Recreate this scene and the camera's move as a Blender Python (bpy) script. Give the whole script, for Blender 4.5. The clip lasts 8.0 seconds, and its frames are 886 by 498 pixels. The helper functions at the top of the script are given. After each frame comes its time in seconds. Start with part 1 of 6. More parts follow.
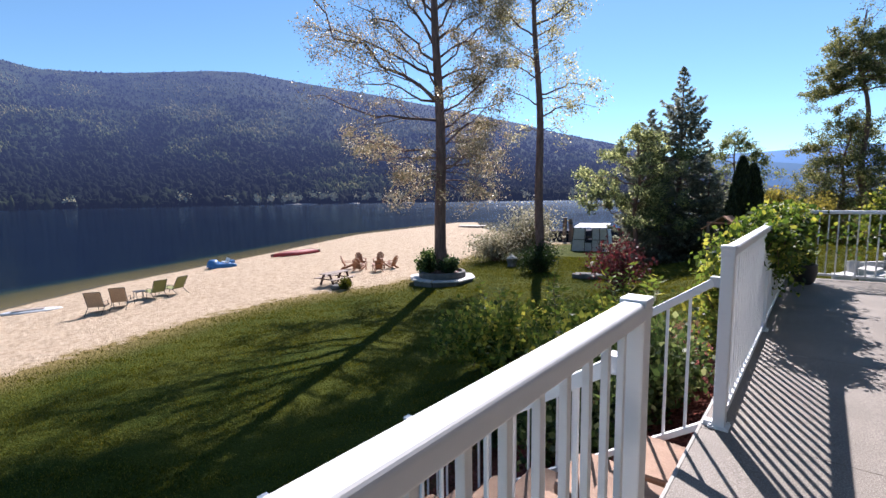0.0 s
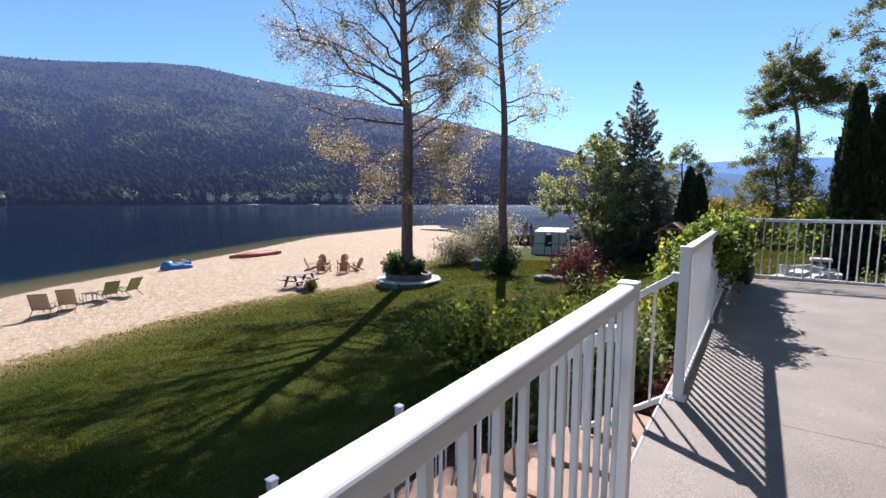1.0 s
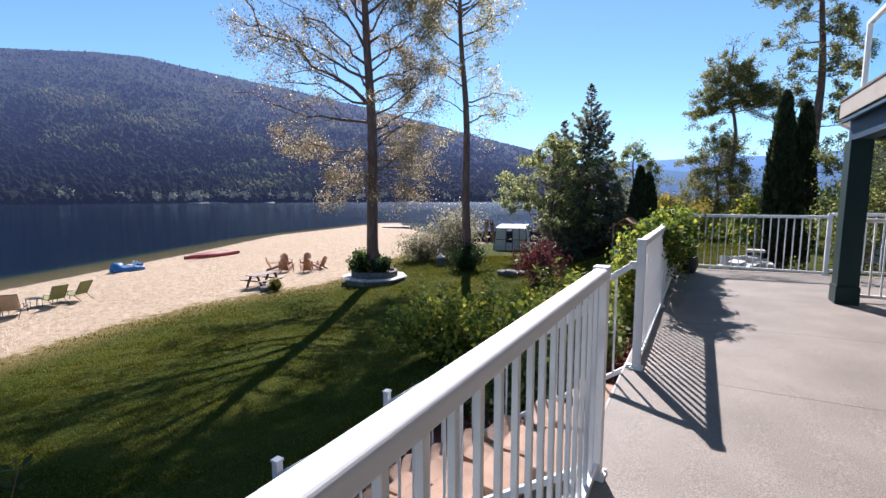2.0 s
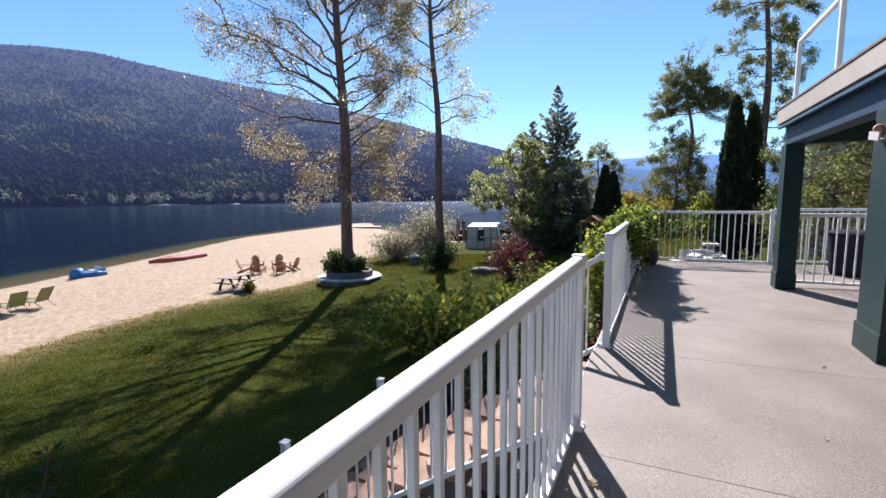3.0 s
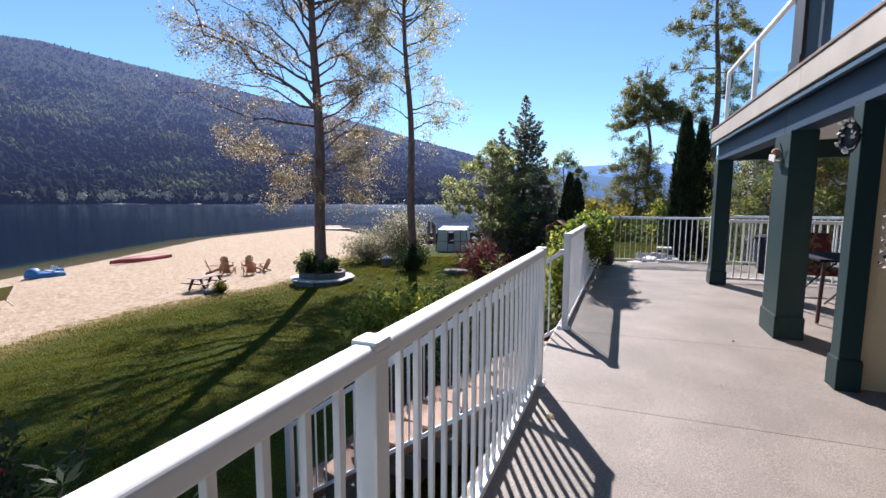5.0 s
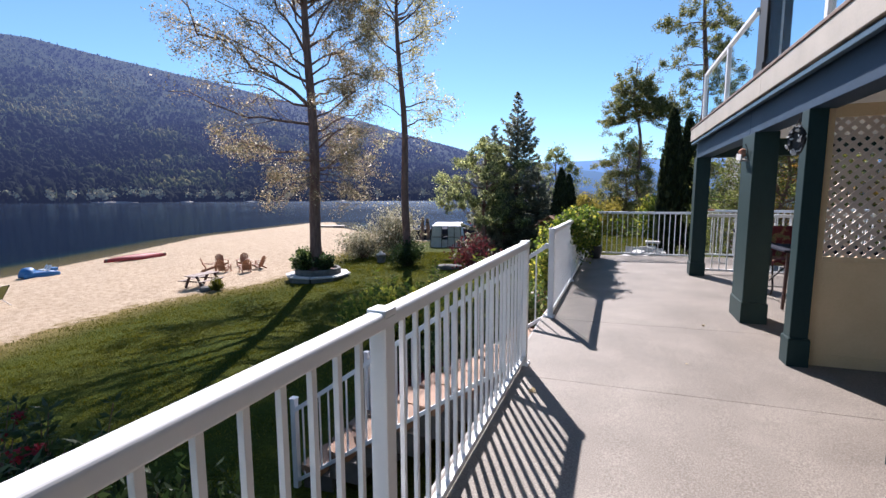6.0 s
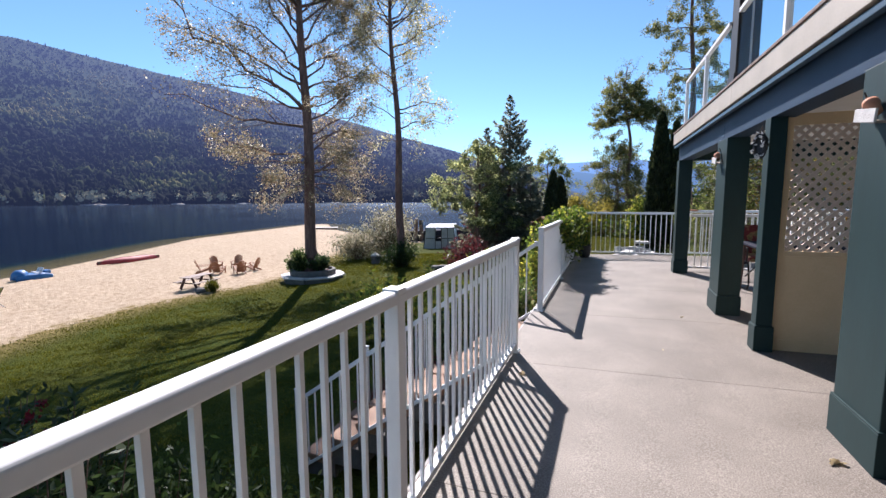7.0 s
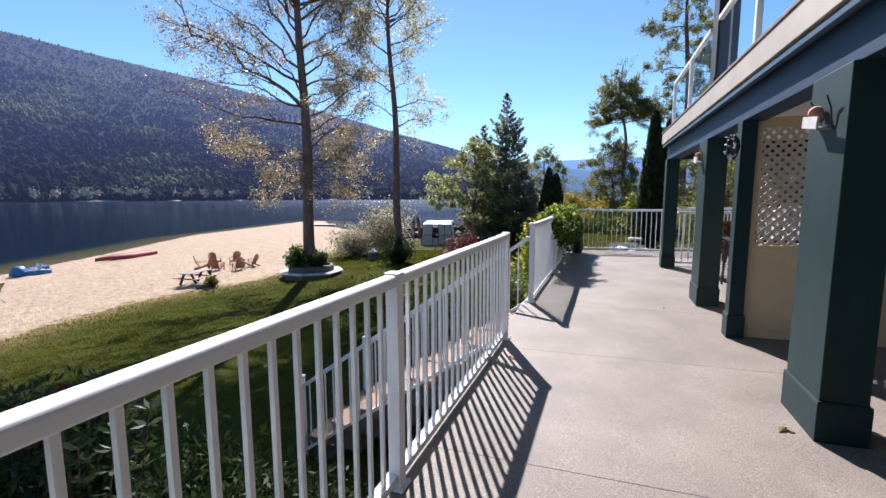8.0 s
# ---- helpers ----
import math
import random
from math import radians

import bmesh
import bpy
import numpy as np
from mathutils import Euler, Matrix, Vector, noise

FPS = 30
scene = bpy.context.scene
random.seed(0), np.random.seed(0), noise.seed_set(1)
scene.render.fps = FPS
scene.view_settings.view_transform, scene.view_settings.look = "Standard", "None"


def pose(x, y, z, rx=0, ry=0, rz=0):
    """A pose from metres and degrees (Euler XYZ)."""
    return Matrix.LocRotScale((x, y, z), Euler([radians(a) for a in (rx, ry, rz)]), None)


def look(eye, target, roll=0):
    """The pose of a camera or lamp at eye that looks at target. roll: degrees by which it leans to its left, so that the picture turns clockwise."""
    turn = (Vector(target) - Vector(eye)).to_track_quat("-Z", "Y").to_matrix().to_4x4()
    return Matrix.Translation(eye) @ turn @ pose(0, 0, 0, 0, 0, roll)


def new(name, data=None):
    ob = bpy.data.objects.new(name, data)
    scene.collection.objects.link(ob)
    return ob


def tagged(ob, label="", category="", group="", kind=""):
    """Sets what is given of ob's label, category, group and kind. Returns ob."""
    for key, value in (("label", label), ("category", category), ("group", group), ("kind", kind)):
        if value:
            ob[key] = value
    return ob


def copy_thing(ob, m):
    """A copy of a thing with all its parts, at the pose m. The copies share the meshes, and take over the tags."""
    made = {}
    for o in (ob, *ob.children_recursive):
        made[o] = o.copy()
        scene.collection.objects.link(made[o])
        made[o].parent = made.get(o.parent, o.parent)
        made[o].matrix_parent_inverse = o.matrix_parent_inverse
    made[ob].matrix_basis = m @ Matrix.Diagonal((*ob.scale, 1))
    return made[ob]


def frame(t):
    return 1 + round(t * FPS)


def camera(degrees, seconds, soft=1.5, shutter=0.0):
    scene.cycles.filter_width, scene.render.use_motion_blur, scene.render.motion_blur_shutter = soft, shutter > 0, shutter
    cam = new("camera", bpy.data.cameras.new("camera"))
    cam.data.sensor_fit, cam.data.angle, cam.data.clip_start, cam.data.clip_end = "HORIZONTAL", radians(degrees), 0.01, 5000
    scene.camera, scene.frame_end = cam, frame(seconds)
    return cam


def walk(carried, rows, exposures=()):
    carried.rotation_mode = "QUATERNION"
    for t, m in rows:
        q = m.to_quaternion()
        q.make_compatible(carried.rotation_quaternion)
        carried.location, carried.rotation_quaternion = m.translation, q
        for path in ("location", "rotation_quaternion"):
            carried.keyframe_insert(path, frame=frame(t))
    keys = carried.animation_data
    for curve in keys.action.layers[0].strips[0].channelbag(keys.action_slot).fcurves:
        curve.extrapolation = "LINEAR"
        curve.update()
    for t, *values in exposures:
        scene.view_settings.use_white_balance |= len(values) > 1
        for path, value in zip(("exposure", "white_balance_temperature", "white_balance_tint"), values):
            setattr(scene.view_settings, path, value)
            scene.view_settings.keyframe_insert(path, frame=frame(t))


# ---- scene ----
cam = camera(90.4, 8.0)
EXPOSURE = 1.13
PATH = [
    (0, (0.379, -1.276, 1.355), (-0.916, 0.231, 1.13), -0.9),
    (0.5, (0.367, -1.526, 1.367), (-0.86, 0.04, 1.152), -0.4),
    (1, (0.38, -1.738, 1.37), (-0.776, -0.12, 1.157), 0.1),
    (1.5, (0.391, -1.952, 1.381), (-0.689, -0.283, 1.164), 0.1),
    (3, (0.431, -2.648, 1.41), (-0.457, -0.871, 1.181), -0.7),
    (3.5, (0.466, -2.812, 1.404), (-0.386, -1.015, 1.187), -0.7),
    (4, (0.493, -3.007, 1.414), (-0.322, -1.192, 1.206), -0.4),
    (4.5, (0.52, -3.189, 1.404), (-0.259, -1.358, 1.2), -0.0),
    (5, (0.577, -3.346, 1.413), (-0.183, -1.508, 1.199), 0.2),
    (6.5, (0.769, -3.83, 1.438), (0.048, -1.979, 1.204), -0.4),
    (7, (0.803, -3.979, 1.425), (0.097, -2.121, 1.201), -0.3),
    (7.5, (0.858, -4.112, 1.427), (0.161, -2.251, 1.203), -0.2),
    (8, (0.924, -4.241, 1.424), (0.23, -2.381, 1.187), -0.2),
]
walk(cam, [(t, look(eye, target, roll)) for t, eye, target, roll in PATH], [(0.0, EXPOSURE, 5950, 19), (8.0, EXPOSURE, 5950, 19)])

# ---------------------------------------------------------------- world, sun
SUN_AZ, SUN_EL = -27.5, 41.6
world = bpy.data.worlds.new("World")
scene.world = world
world.use_nodes = True
wn, wl = world.node_tree.nodes, world.node_tree.links
sky = wn.new("ShaderNodeTexSky")
sky.sky_type = "NISHITA"
sky.sun_disc = False
sky.sun_elevation, sky.sun_rotation = radians(SUN_EL), radians(SUN_AZ)
sky.altitude, sky.air_density, sky.dust_density, sky.ozone_density = 400, 0.8, 0.05, 4.0
wn["Background"].inputs["Strength"].default_value = 0.079
clear = wn.new("ShaderNodeMix")
clear.data_type, clear.blend_type = "RGBA", "MULTIPLY"
clear.inputs[0].default_value, clear.inputs[7].default_value = 1.0, (0.98, 1.105, 0.965, 1)
wl.new(sky.outputs[0], clear.inputs[6])
wl.new(clear.outputs[2], wn["Background"].inputs["Color"])
sun = new("sun", bpy.data.lights.new("sun", "SUN"))
sun.data.energy, sun.data.angle, sun.data.color = 5.0, radians(0.53), (1.0, 0.93, 0.83)
sun.matrix_world = look((0, 0, 0), (-math.sin(radians(SUN_AZ)) * math.cos(radians(SUN_EL)), -math.cos(radians(SUN_AZ)) * math.cos(radians(SUN_EL)), -math.sin(radians(SUN_EL))))


# ---------------------------------------------------------------- materials
def tree_of(name):
    m = bpy.data.materials.new(name)
    m.use_nodes = True
    return m, m.node_tree.nodes, m.node_tree.links


def ramp(n, stops):
    r = n.new("ShaderNodeValToRGB")
    e = r.color_ramp.elements
    while len(e) < len(stops):
        e.new(0.5)
    for k, (p, c) in enumerate(stops):
        e[k].position, e[k].color = p, (*c, 1)
    return r


def surface(name, stops, scale=8.0, rough=0.6, fine=60.0, bump=0.1, depth=0.004, metal=0.0, detail=6, tint=0.0, spec=0.5, stretch=(1, 1, 1), grit=0.35, coarse=0.9):
    """Colour from coarse and fine noise in metres, with a fine relief; tint: how far single pieces differ."""
    m, n, l = tree_of(name)
    b = n["Principled BSDF"]
    co = n.new("ShaderNodeTexCoord")
    mp = n.new("ShaderNodeMapping")
    mp.inputs["Scale"].default_value = stretch
    l.new(co.outputs["Object"], mp.inputs[0])
    a, f = n.new("ShaderNodeTexNoise"), n.new("ShaderNodeTexNoise")
    a.inputs["Scale"].default_value, a.inputs["Detail"].default_value = scale, detail
    f.inputs["Scale"].default_value, f.inputs["Detail"].default_value = fine, 3
    l.new(mp.outputs[0], a.inputs[0]), l.new(mp.outputs[0], f.inputs[0])
    mx = n.new("ShaderNodeMath")
    mx.operation = "MULTIPLY_ADD"
    mx.inputs[1].default_value = grit
    l.new(f.outputs[0], mx.inputs[0])
    sc = n.new("ShaderNodeMath")
    sc.operation = "MULTIPLY_ADD"
    sc.inputs[1].default_value, sc.inputs[2].default_value = coarse, 0.5 - coarse / 2 - grit / 2
    l.new(a.outputs[0], sc.inputs[0]), l.new(sc.outputs[0], mx.inputs[2])
    r = ramp(n, stops)
    l.new(mx.outputs[0], r.inputs[0])
    out = r.outputs[0]
    if tint:
        oi, hs = n.new("ShaderNodeObjectInfo"), n.new("ShaderNodeHueSaturation")
        mr = n.new("ShaderNodeMapRange")
        mr.inputs["To Min"].default_value, mr.inputs["To Max"].default_value = 1 - tint, 1 + tint
        l.new(oi.outputs["Random"], mr.inputs[0]), l.new(mr.outputs[0], hs.inputs["Value"]), l.new(out, hs.inputs["Color"])
        out = hs.outputs[0]
    l.new(out, b.inputs["Base Color"])
    b.inputs["Roughness"].default_value, b.inputs["Metallic"].default_value = rough, metal
    b.inputs["Specular IOR Level"].default_value = spec
    bp = n.new("ShaderNodeBump")
    bp.inputs["Strength"].default_value, bp.inputs["Distance"].default_value = bump, depth
    l.new(f.outputs[0], bp.inputs["Height"]), l.new(bp.outputs[0], b.inputs["Normal"])
    return m


def leaf_material(name, stops, through_light=0.45, rough=0.5):
    """Leaves: each island takes its own colour; sunlight shines through."""
    m, n, l = tree_of(name)
    b, o = n["Principled BSDF"], n["Material Output"]
    g = n.new("ShaderNodeNewGeometry")
    r = ramp(n, stops)
    l.new(g.outputs["Random Per Island"], r.inputs[0]), l.new(r.outputs[0], b.inputs["Base Color"])
    b.inputs["Roughness"].default_value = rough
    b.inputs["Specular IOR Level"].default_value = 0.2
    t, mx = n.new("ShaderNodeBsdfTranslucent"), n.new("ShaderNodeMixShader")
    hs = n.new("ShaderNodeHueSaturation")
    hs.inputs["Value"].default_value, hs.inputs["Saturation"].default_value = 1.6, 1.08
    l.new(r.outputs[0], hs.inputs["Color"]), l.new(hs.outputs[0], t.inputs[0])
    mx.inputs[0].default_value = through_light
    l.new(b.outputs[0], mx.inputs[1]), l.new(t.outputs[0], mx.inputs[2]), l.new(mx.outputs[0], o.inputs[0])
    return m


WHITE = surface("white_aluminium", [(0.3, (0.73, 0.73, 0.735)), (0.7, (0.78, 0.78, 0.775))], 3, 0.5, 40, 0.03, 0.001, spec=0.4)
GREEN_PAINT = surface("green_painted_wood", [(0.3, (0.012, 0.030, 0.031)), (0.7, (0.016, 0.040, 0.041))], 4, 0.55, 50, 0.10, 0.002, stretch=(1, 1, 0.25), spec=0.22)
DARK_BROWN_PAINT = surface("dark_brown_painted_wood", [(0.3, (0.014, 0.013, 0.013)), (0.7, (0.022, 0.020, 0.019))], 4, 0.5, 50, 0.1, 0.002, stretch=(1, 1, 0.25), spec=0.3)
BEIGE_PAINT = surface("beige_painted_board", [(0.3, (0.66, 0.50, 0.29)), (0.7, (0.75, 0.58, 0.36))], 3, 0.55, 60, 0.1, 0.002)
LATTICE_PAINT = surface("pale_lattice_paint", [(0.3, (0.60, 0.49, 0.40)), (0.7, (0.70, 0.58, 0.48))], 3, 0.55, 60, 0.1, 0.002)
SOFFIT = surface("white_soffit", [(0.3, (0.66, 0.66, 0.64)), (0.7, (0.74, 0.74, 0.72))], 3, 0.6, 50, 0.05, 0.001)
BLUE_PAINT = surface("slate_blue_trim", [(0.3, (0.052, 0.090, 0.128)), (0.7, (0.068, 0.112, 0.155))], 3, 0.4, 50, 0.06, 0.001)
BEAM_PAINT = surface("blue_green_painted_beam", [(0.3, (0.024, 0.046, 0.082)), (0.7, (0.032, 0.060, 0.102))], 3, 0.45, 50, 0.08, 0.002)
# table and bench tops coloured paler than the legs, for light falling on them
SUNLIT_TOP_WOOD = surface("sunlit_top_boards", [(0.3, (0.20, 0.14, 0.12)), (0.7, (0.32, 0.25, 0.21))], 8, 0.7, 40, 0.3, 0.004)
PICNIC_WOOD = surface("dark_stained_boards", [(0.3, (0.045, 0.022, 0.018)), (0.7, (0.085, 0.046, 0.036))], 8, 0.9, 40, 0.3, 0.004, spec=0.1)
FASCIA_PAINT = surface("cream_grey_fascia", [(0.3, (0.38, 0.335, 0.275)), (0.7, (0.46, 0.41, 0.34))], 3, 0.6, 60, 0.1, 0.002)
BAND_PAINT = surface("teal_painted_band", [(0.3, (0.021, 0.046, 0.084)), (0.7, (0.028, 0.058, 0.102))], 3, 0.55, 50, 0.08, 0.002, spec=0.2)
STUCCO = surface("house_siding_paint", [(0.3, (0.55, 0.51, 0.44)), (0.7, (0.63, 0.59, 0.52))], 3, 0.7, 60, 0.15, 0.003)
CONCRETE = surface("exposed_aggregate", [(0.26, (0.100, 0.080, 0.062)), (0.5, (0.172, 0.143, 0.115)), (0.76, (0.285, 0.245, 0.203))], 1.6, 0.66, 150, 0.7, 0.005, tint=0.03, grit=1.25, coarse=0.5)
RETAIN = surface("foundation_concrete", [(0.3, (0.30, 0.28, 0.26)), (0.7, (0.42, 0.40, 0.37))], 2, 0.8, 60, 0.3, 0.006)
SLAB = surface("tan_flagstone", [(0.3, (0.20, 0.11, 0.065)), (0.6, (0.29, 0.17, 0.105)), (0.8, (0.35, 0.225, 0.15))], 6, 0.75, 70, 0.4, 0.006, tint=0.15)
STONE = surface("pale_stone", [(0.3, (0.38, 0.36, 0.34)), (0.7, (0.58, 0.56, 0.53))], 4, 0.8, 50, 0.4, 0.01, tint=0.12)
CAPSTONE = surface("pale_grey_stone", [(0.3, (0.38, 0.36, 0.35)), (0.7, (0.54, 0.52, 0.50))], 4, 0.8, 50, 0.4, 0.01, tint=0.1)
DARK_STONE = surface("dark_grey_stone", [(0.3, (0.07, 0.065, 0.06)), (0.7, (0.14, 0.13, 0.12))], 4, 0.85, 50, 0.5, 0.01, tint=0.15)
BARK = surface("dark_bark", [(0.3, (0.085, 0.044, 0.036)), (0.6, (0.185, 0.104, 0.082)), (0.85, (0.30, 0.18, 0.145))], 9, 0.9, 30, 0.9, 0.03, stretch=(1, 1, 0.2))
CEDAR_BARK = surface("reddish_bark", [(0.3, (0.09, 0.055, 0.04)), (0.7, (0.19, 0.12, 0.085))], 9, 0.9, 30, 0.9, 0.02, stretch=(1, 1, 0.2))
ADIRONDACK = surface("orange_stained_wood", [(0.3, (0.22, 0.085, 0.038)), (0.7, (0.34, 0.14, 0.06))], 8, 0.6, 40, 0.2, 0.003)
DARK_WOOD = surface("weathered_brown_wood", [(0.3, (0.10, 0.06, 0.045)), (0.7, (0.20, 0.125, 0.09))], 8, 0.7, 40, 0.3, 0.004)
GREY_WOOD = surface("pale_weathered_wood", [(0.3, (0.22, 0.18, 0.145)), (0.7, (0.34, 0.285, 0.235))], 8, 0.7, 40, 0.3, 0.004)
TAN_MESH = surface("tan_sling_fabric", [(0.3, (0.30, 0.21, 0.13)), (0.7, (0.40, 0.29, 0.19))], 20, 0.8, 200, 0.3, 0.002)
OLIVE_MESH = surface("olive_sling_fabric", [(0.3, (0.15, 0.16, 0.05)), (0.7, (0.22, 0.23, 0.08))], 20, 0.8, 200, 0.3, 0.002)
DARK_METAL = surface("dark_bronze_metal", [(0.3, (0.03, 0.028, 0.025)), (0.7, (0.05, 0.045, 0.04))], 10, 0.4, 60, 0.05, 0.001, metal=0.0, spec=0.2)
RED_HULL = surface("faded_red_hull", [(0.3, (0.27, 0.025, 0.03)), (0.7, (0.34, 0.04, 0.04))], 2, 0.62, 30, 0.05, 0.002)
BLUE_HULL = surface("blue_plastic", [(0.3, (0.015, 0.11, 0.30)), (0.7, (0.025, 0.14, 0.34))], 2, 0.5, 30, 0.05, 0.002)
PALE_PLASTIC = surface("pale_grey_plastic", [(0.3, (0.55, 0.56, 0.58)), (0.7, (0.68, 0.69, 0.70))], 2, 0.4, 30, 0.05, 0.002)
TARP = surface("white_tarpaulin", [(0.3, (0.44, 0.44, 0.45)), (0.7, (0.56, 0.56, 0.57))], 3, 0.75, 20, 0.3, 0.02)
NAVY = surface("navy_painted_steel", [(0.3, (0.015, 0.017, 0.028)), (0.7, (0.03, 0.032, 0.048))], 3, 0.9, 30, 0.2, 0.004, spec=0.1)
TERRACOTTA = surface("terracotta", [(0.3, (0.42, 0.17, 0.09)), (0.7, (0.52, 0.24, 0.14))], 12, 0.8, 60, 0.2, 0.002)
BLACK = surface("black_plastic", [(0.3, (0.012, 0.012, 0.012)), (0.7, (0.025, 0.025, 0.025))], 8, 0.5, 60, 0.1, 0.001)
BROWN_TUB = surface("brown_resin", [(0.3, (0.07, 0.035, 0.03)), (0.7, (0.11, 0.06, 0.05))], 8, 0.6, 60, 0.1, 0.001)
FLORAL = surface("red_floral_cushion", [(0.36, (0.12, 0.018, 0.022)), (0.5, (0.15, 0.022, 0.026)), (0.54, (0.30, 0.20, 0.09)), (0.62, (0.10, 0.105, 0.04)), (0.7, (0.28, 0.13, 0.075))], 11, 0.85, 90, 0.2, 0.002, detail=1)
MULCH = surface("red_bark_mulch", [(0.3, (0.06, 0.018, 0.014)), (0.55, (0.17, 0.045, 0.035)), (0.8, (0.28, 0.09, 0.07))], 22, 0.9, 90, 1.0, 0.03)
GREY_SIDING = surface("grey_vinyl_siding", [(0.3, (0.30, 0.31, 0.32)), (0.7, (0.38, 0.39, 0.40))], 3, 0.6, 50, 0.08, 0.002)
CEDAR_SHAKE = surface("orange_cedar_shakes", [(0.3, (0.22, 0.10, 0.045)), (0.7, (0.34, 0.17, 0.08))], 10, 0.8, 50, 0.4, 0.01)
ROOFING = surface("brown_shingle", [(0.3, (0.07, 0.055, 0.045)), (0.7, (0.13, 0.10, 0.085))], 12, 0.9, 60, 0.5, 0.01)

LEAF_POPLAR = leaf_material("autumn_poplar_leaves", [(0.0, (0.095, 0.088, 0.048)), (0.4, (0.17, 0.148, 0.086)), (0.65, (0.24, 0.190, 0.112)), (0.85, (0.30, 0.212, 0.122)), (1.0, (0.58, 0.53, 0.40))], 0.5, 0.36)
LEAF_POPLAR2 = leaf_material("fading_poplar_leaves", [(0.0, (0.12, 0.12, 0.055)), (0.4, (0.23, 0.21, 0.105)), (0.7, (0.33, 0.29, 0.15)), (1.0, (0.52, 0.47, 0.31))], 0.64, 0.40)
LEAF_MAPLE = leaf_material("green_maple_leaves", [(0.0, (0.058, 0.068, 0.040)), (0.45, (0.12, 0.14, 0.06)), (0.7, (0.25, 0.265, 0.115)), (1.0, (0.48, 0.47, 0.22))], 0.6)
LEAF_BIRCH = leaf_material("birch_leaves", [(0.0, (0.06, 0.08, 0.03)), (0.5, (0.14, 0.16, 0.06)), (1.0, (0.30, 0.30, 0.14))], 0.45)
LEAF_SILVER = leaf_material("silvery_bush_leaves", [(0.0, (0.12, 0.11, 0.065)), (0.5, (0.22, 0.20, 0.125)), (1.0, (0.46, 0.42, 0.32))], 0.4)
LEAF_SHRUB = leaf_material("shrub_leaves", [(0.0, (0.05, 0.075, 0.018)), (0.5, (0.13, 0.17, 0.035)), (1.0, (0.40, 0.36, 0.075))], 0.5)
LEAF_DARK = leaf_material("dark_shrub_leaves", [(0.0, (0.02, 0.038, 0.016)), (1.0, (0.06, 0.085, 0.03))], 0.3)
LEAF_VINE = leaf_material("yellow_green_vine_leaves", [(0.0, (0.024, 0.042, 0.010)), (0.5, (0.062, 0.098, 0.020)), (0.85, (0.17, 0.21, 0.036)), (1.0, (0.38, 0.34, 0.07))], 0.46)
LEAF_GARDEN = leaf_material("garden_shrub_leaves", [(0.0, (0.026, 0.044, 0.014)), (0.6, (0.07, 0.10, 0.03)), (0.85, (0.15, 0.18, 0.06)), (1.0, (0.30, 0.31, 0.14))], 0.42)
LEAF_HEDGE = leaf_material("hedge_leaves", [(0.0, (0.045, 0.058, 0.018)), (0.6, (0.105, 0.122, 0.036)), (0.9, (0.19, 0.20, 0.065)), (1.0, (0.32, 0.31, 0.13))], 0.5)
LEAF_RHODO = leaf_material("rhododendron_leaves", [(0.0, (0.010, 0.020, 0.007)), (0.8, (0.026, 0.044, 0.014)), (1.0, (0.06, 0.08, 0.025))], 0.25, 0.6)
LEAF_RED = leaf_material("crimson_maple_leaves", [(0.0, (0.040, 0.014, 0.014)), (0.6, (0.066, 0.020, 0.022)), (1.0, (0.15, 0.040, 0.042))], 0.38)
LEAF_YELLOW = leaf_material("yellow_shrub_leaves", [(0.0, (0.13, 0.12, 0.03)), (1.0, (0.30, 0.24, 0.06))], 0.45)
LEAF_ORANGE = leaf_material("orange_autumn_leaves", [(0.0, (0.12, 0.085, 0.026)), (0.5, (0.24, 0.145, 0.038)), (1.0, (0.44, 0.25, 0.06))], 0.5)
NEEDLE = leaf_material("spruce_needles", [(0.0, (0.085, 0.088, 0.070)), (0.6, (0.155, 0.162, 0.118)), (1.0, (0.30, 0.30, 0.21))], 0.5)
CEDAR = leaf_material("cedar_sprays", [(0.0, (0.018, 0.026, 0.014)), (0.7, (0.034, 0.044, 0.021)), (1.0, (0.075, 0.085, 0.034))], 0.25)
PINE = leaf_material("pine_needles", [(0.0, (0.055, 0.066, 0.028)), (0.6, (0.125, 0.132, 0.05)), (1.0, (0.29, 0.265, 0.11))], 0.52)
GRASS = leaf_material("grass_blades", [(0.0, (0.036, 0.043, 0.005)), (0.6, (0.088, 0.090, 0.0095)), (1.0, (0.172, 0.150, 0.029))], 0.30, 0.8)


def glass_material(name, tint):
    m, n, l = tree_of(name)
    o = n["Material Output"]
    t, g, mx, f = n.new("ShaderNodeBsdfTransparent"), n.new("ShaderNodeBsdfGlossy"), n.new("ShaderNodeMixShader"), n.new("ShaderNodeFresnel")
    t.inputs[0].default_value = (*tint, 1)
    g.inputs["Roughness"].default_value = 0.02
    f.inputs[0].default_value = 1.5
    low = n.new("ShaderNodeMath")
    low.operation = "MINIMUM"
    low.inputs[1].default_value = 0.03
    l.new(f.outputs[0], low.inputs[0]), l.new(low.outputs[0], mx.inputs[0])
    l.new(t.outputs[0], mx.inputs[1]), l.new(g.outputs[0], mx.inputs[2]), l.new(mx.outputs[0], o.inputs[0])
    return m


GLASS = glass_material("railing_glass", (0.95, 0.98, 0.985))


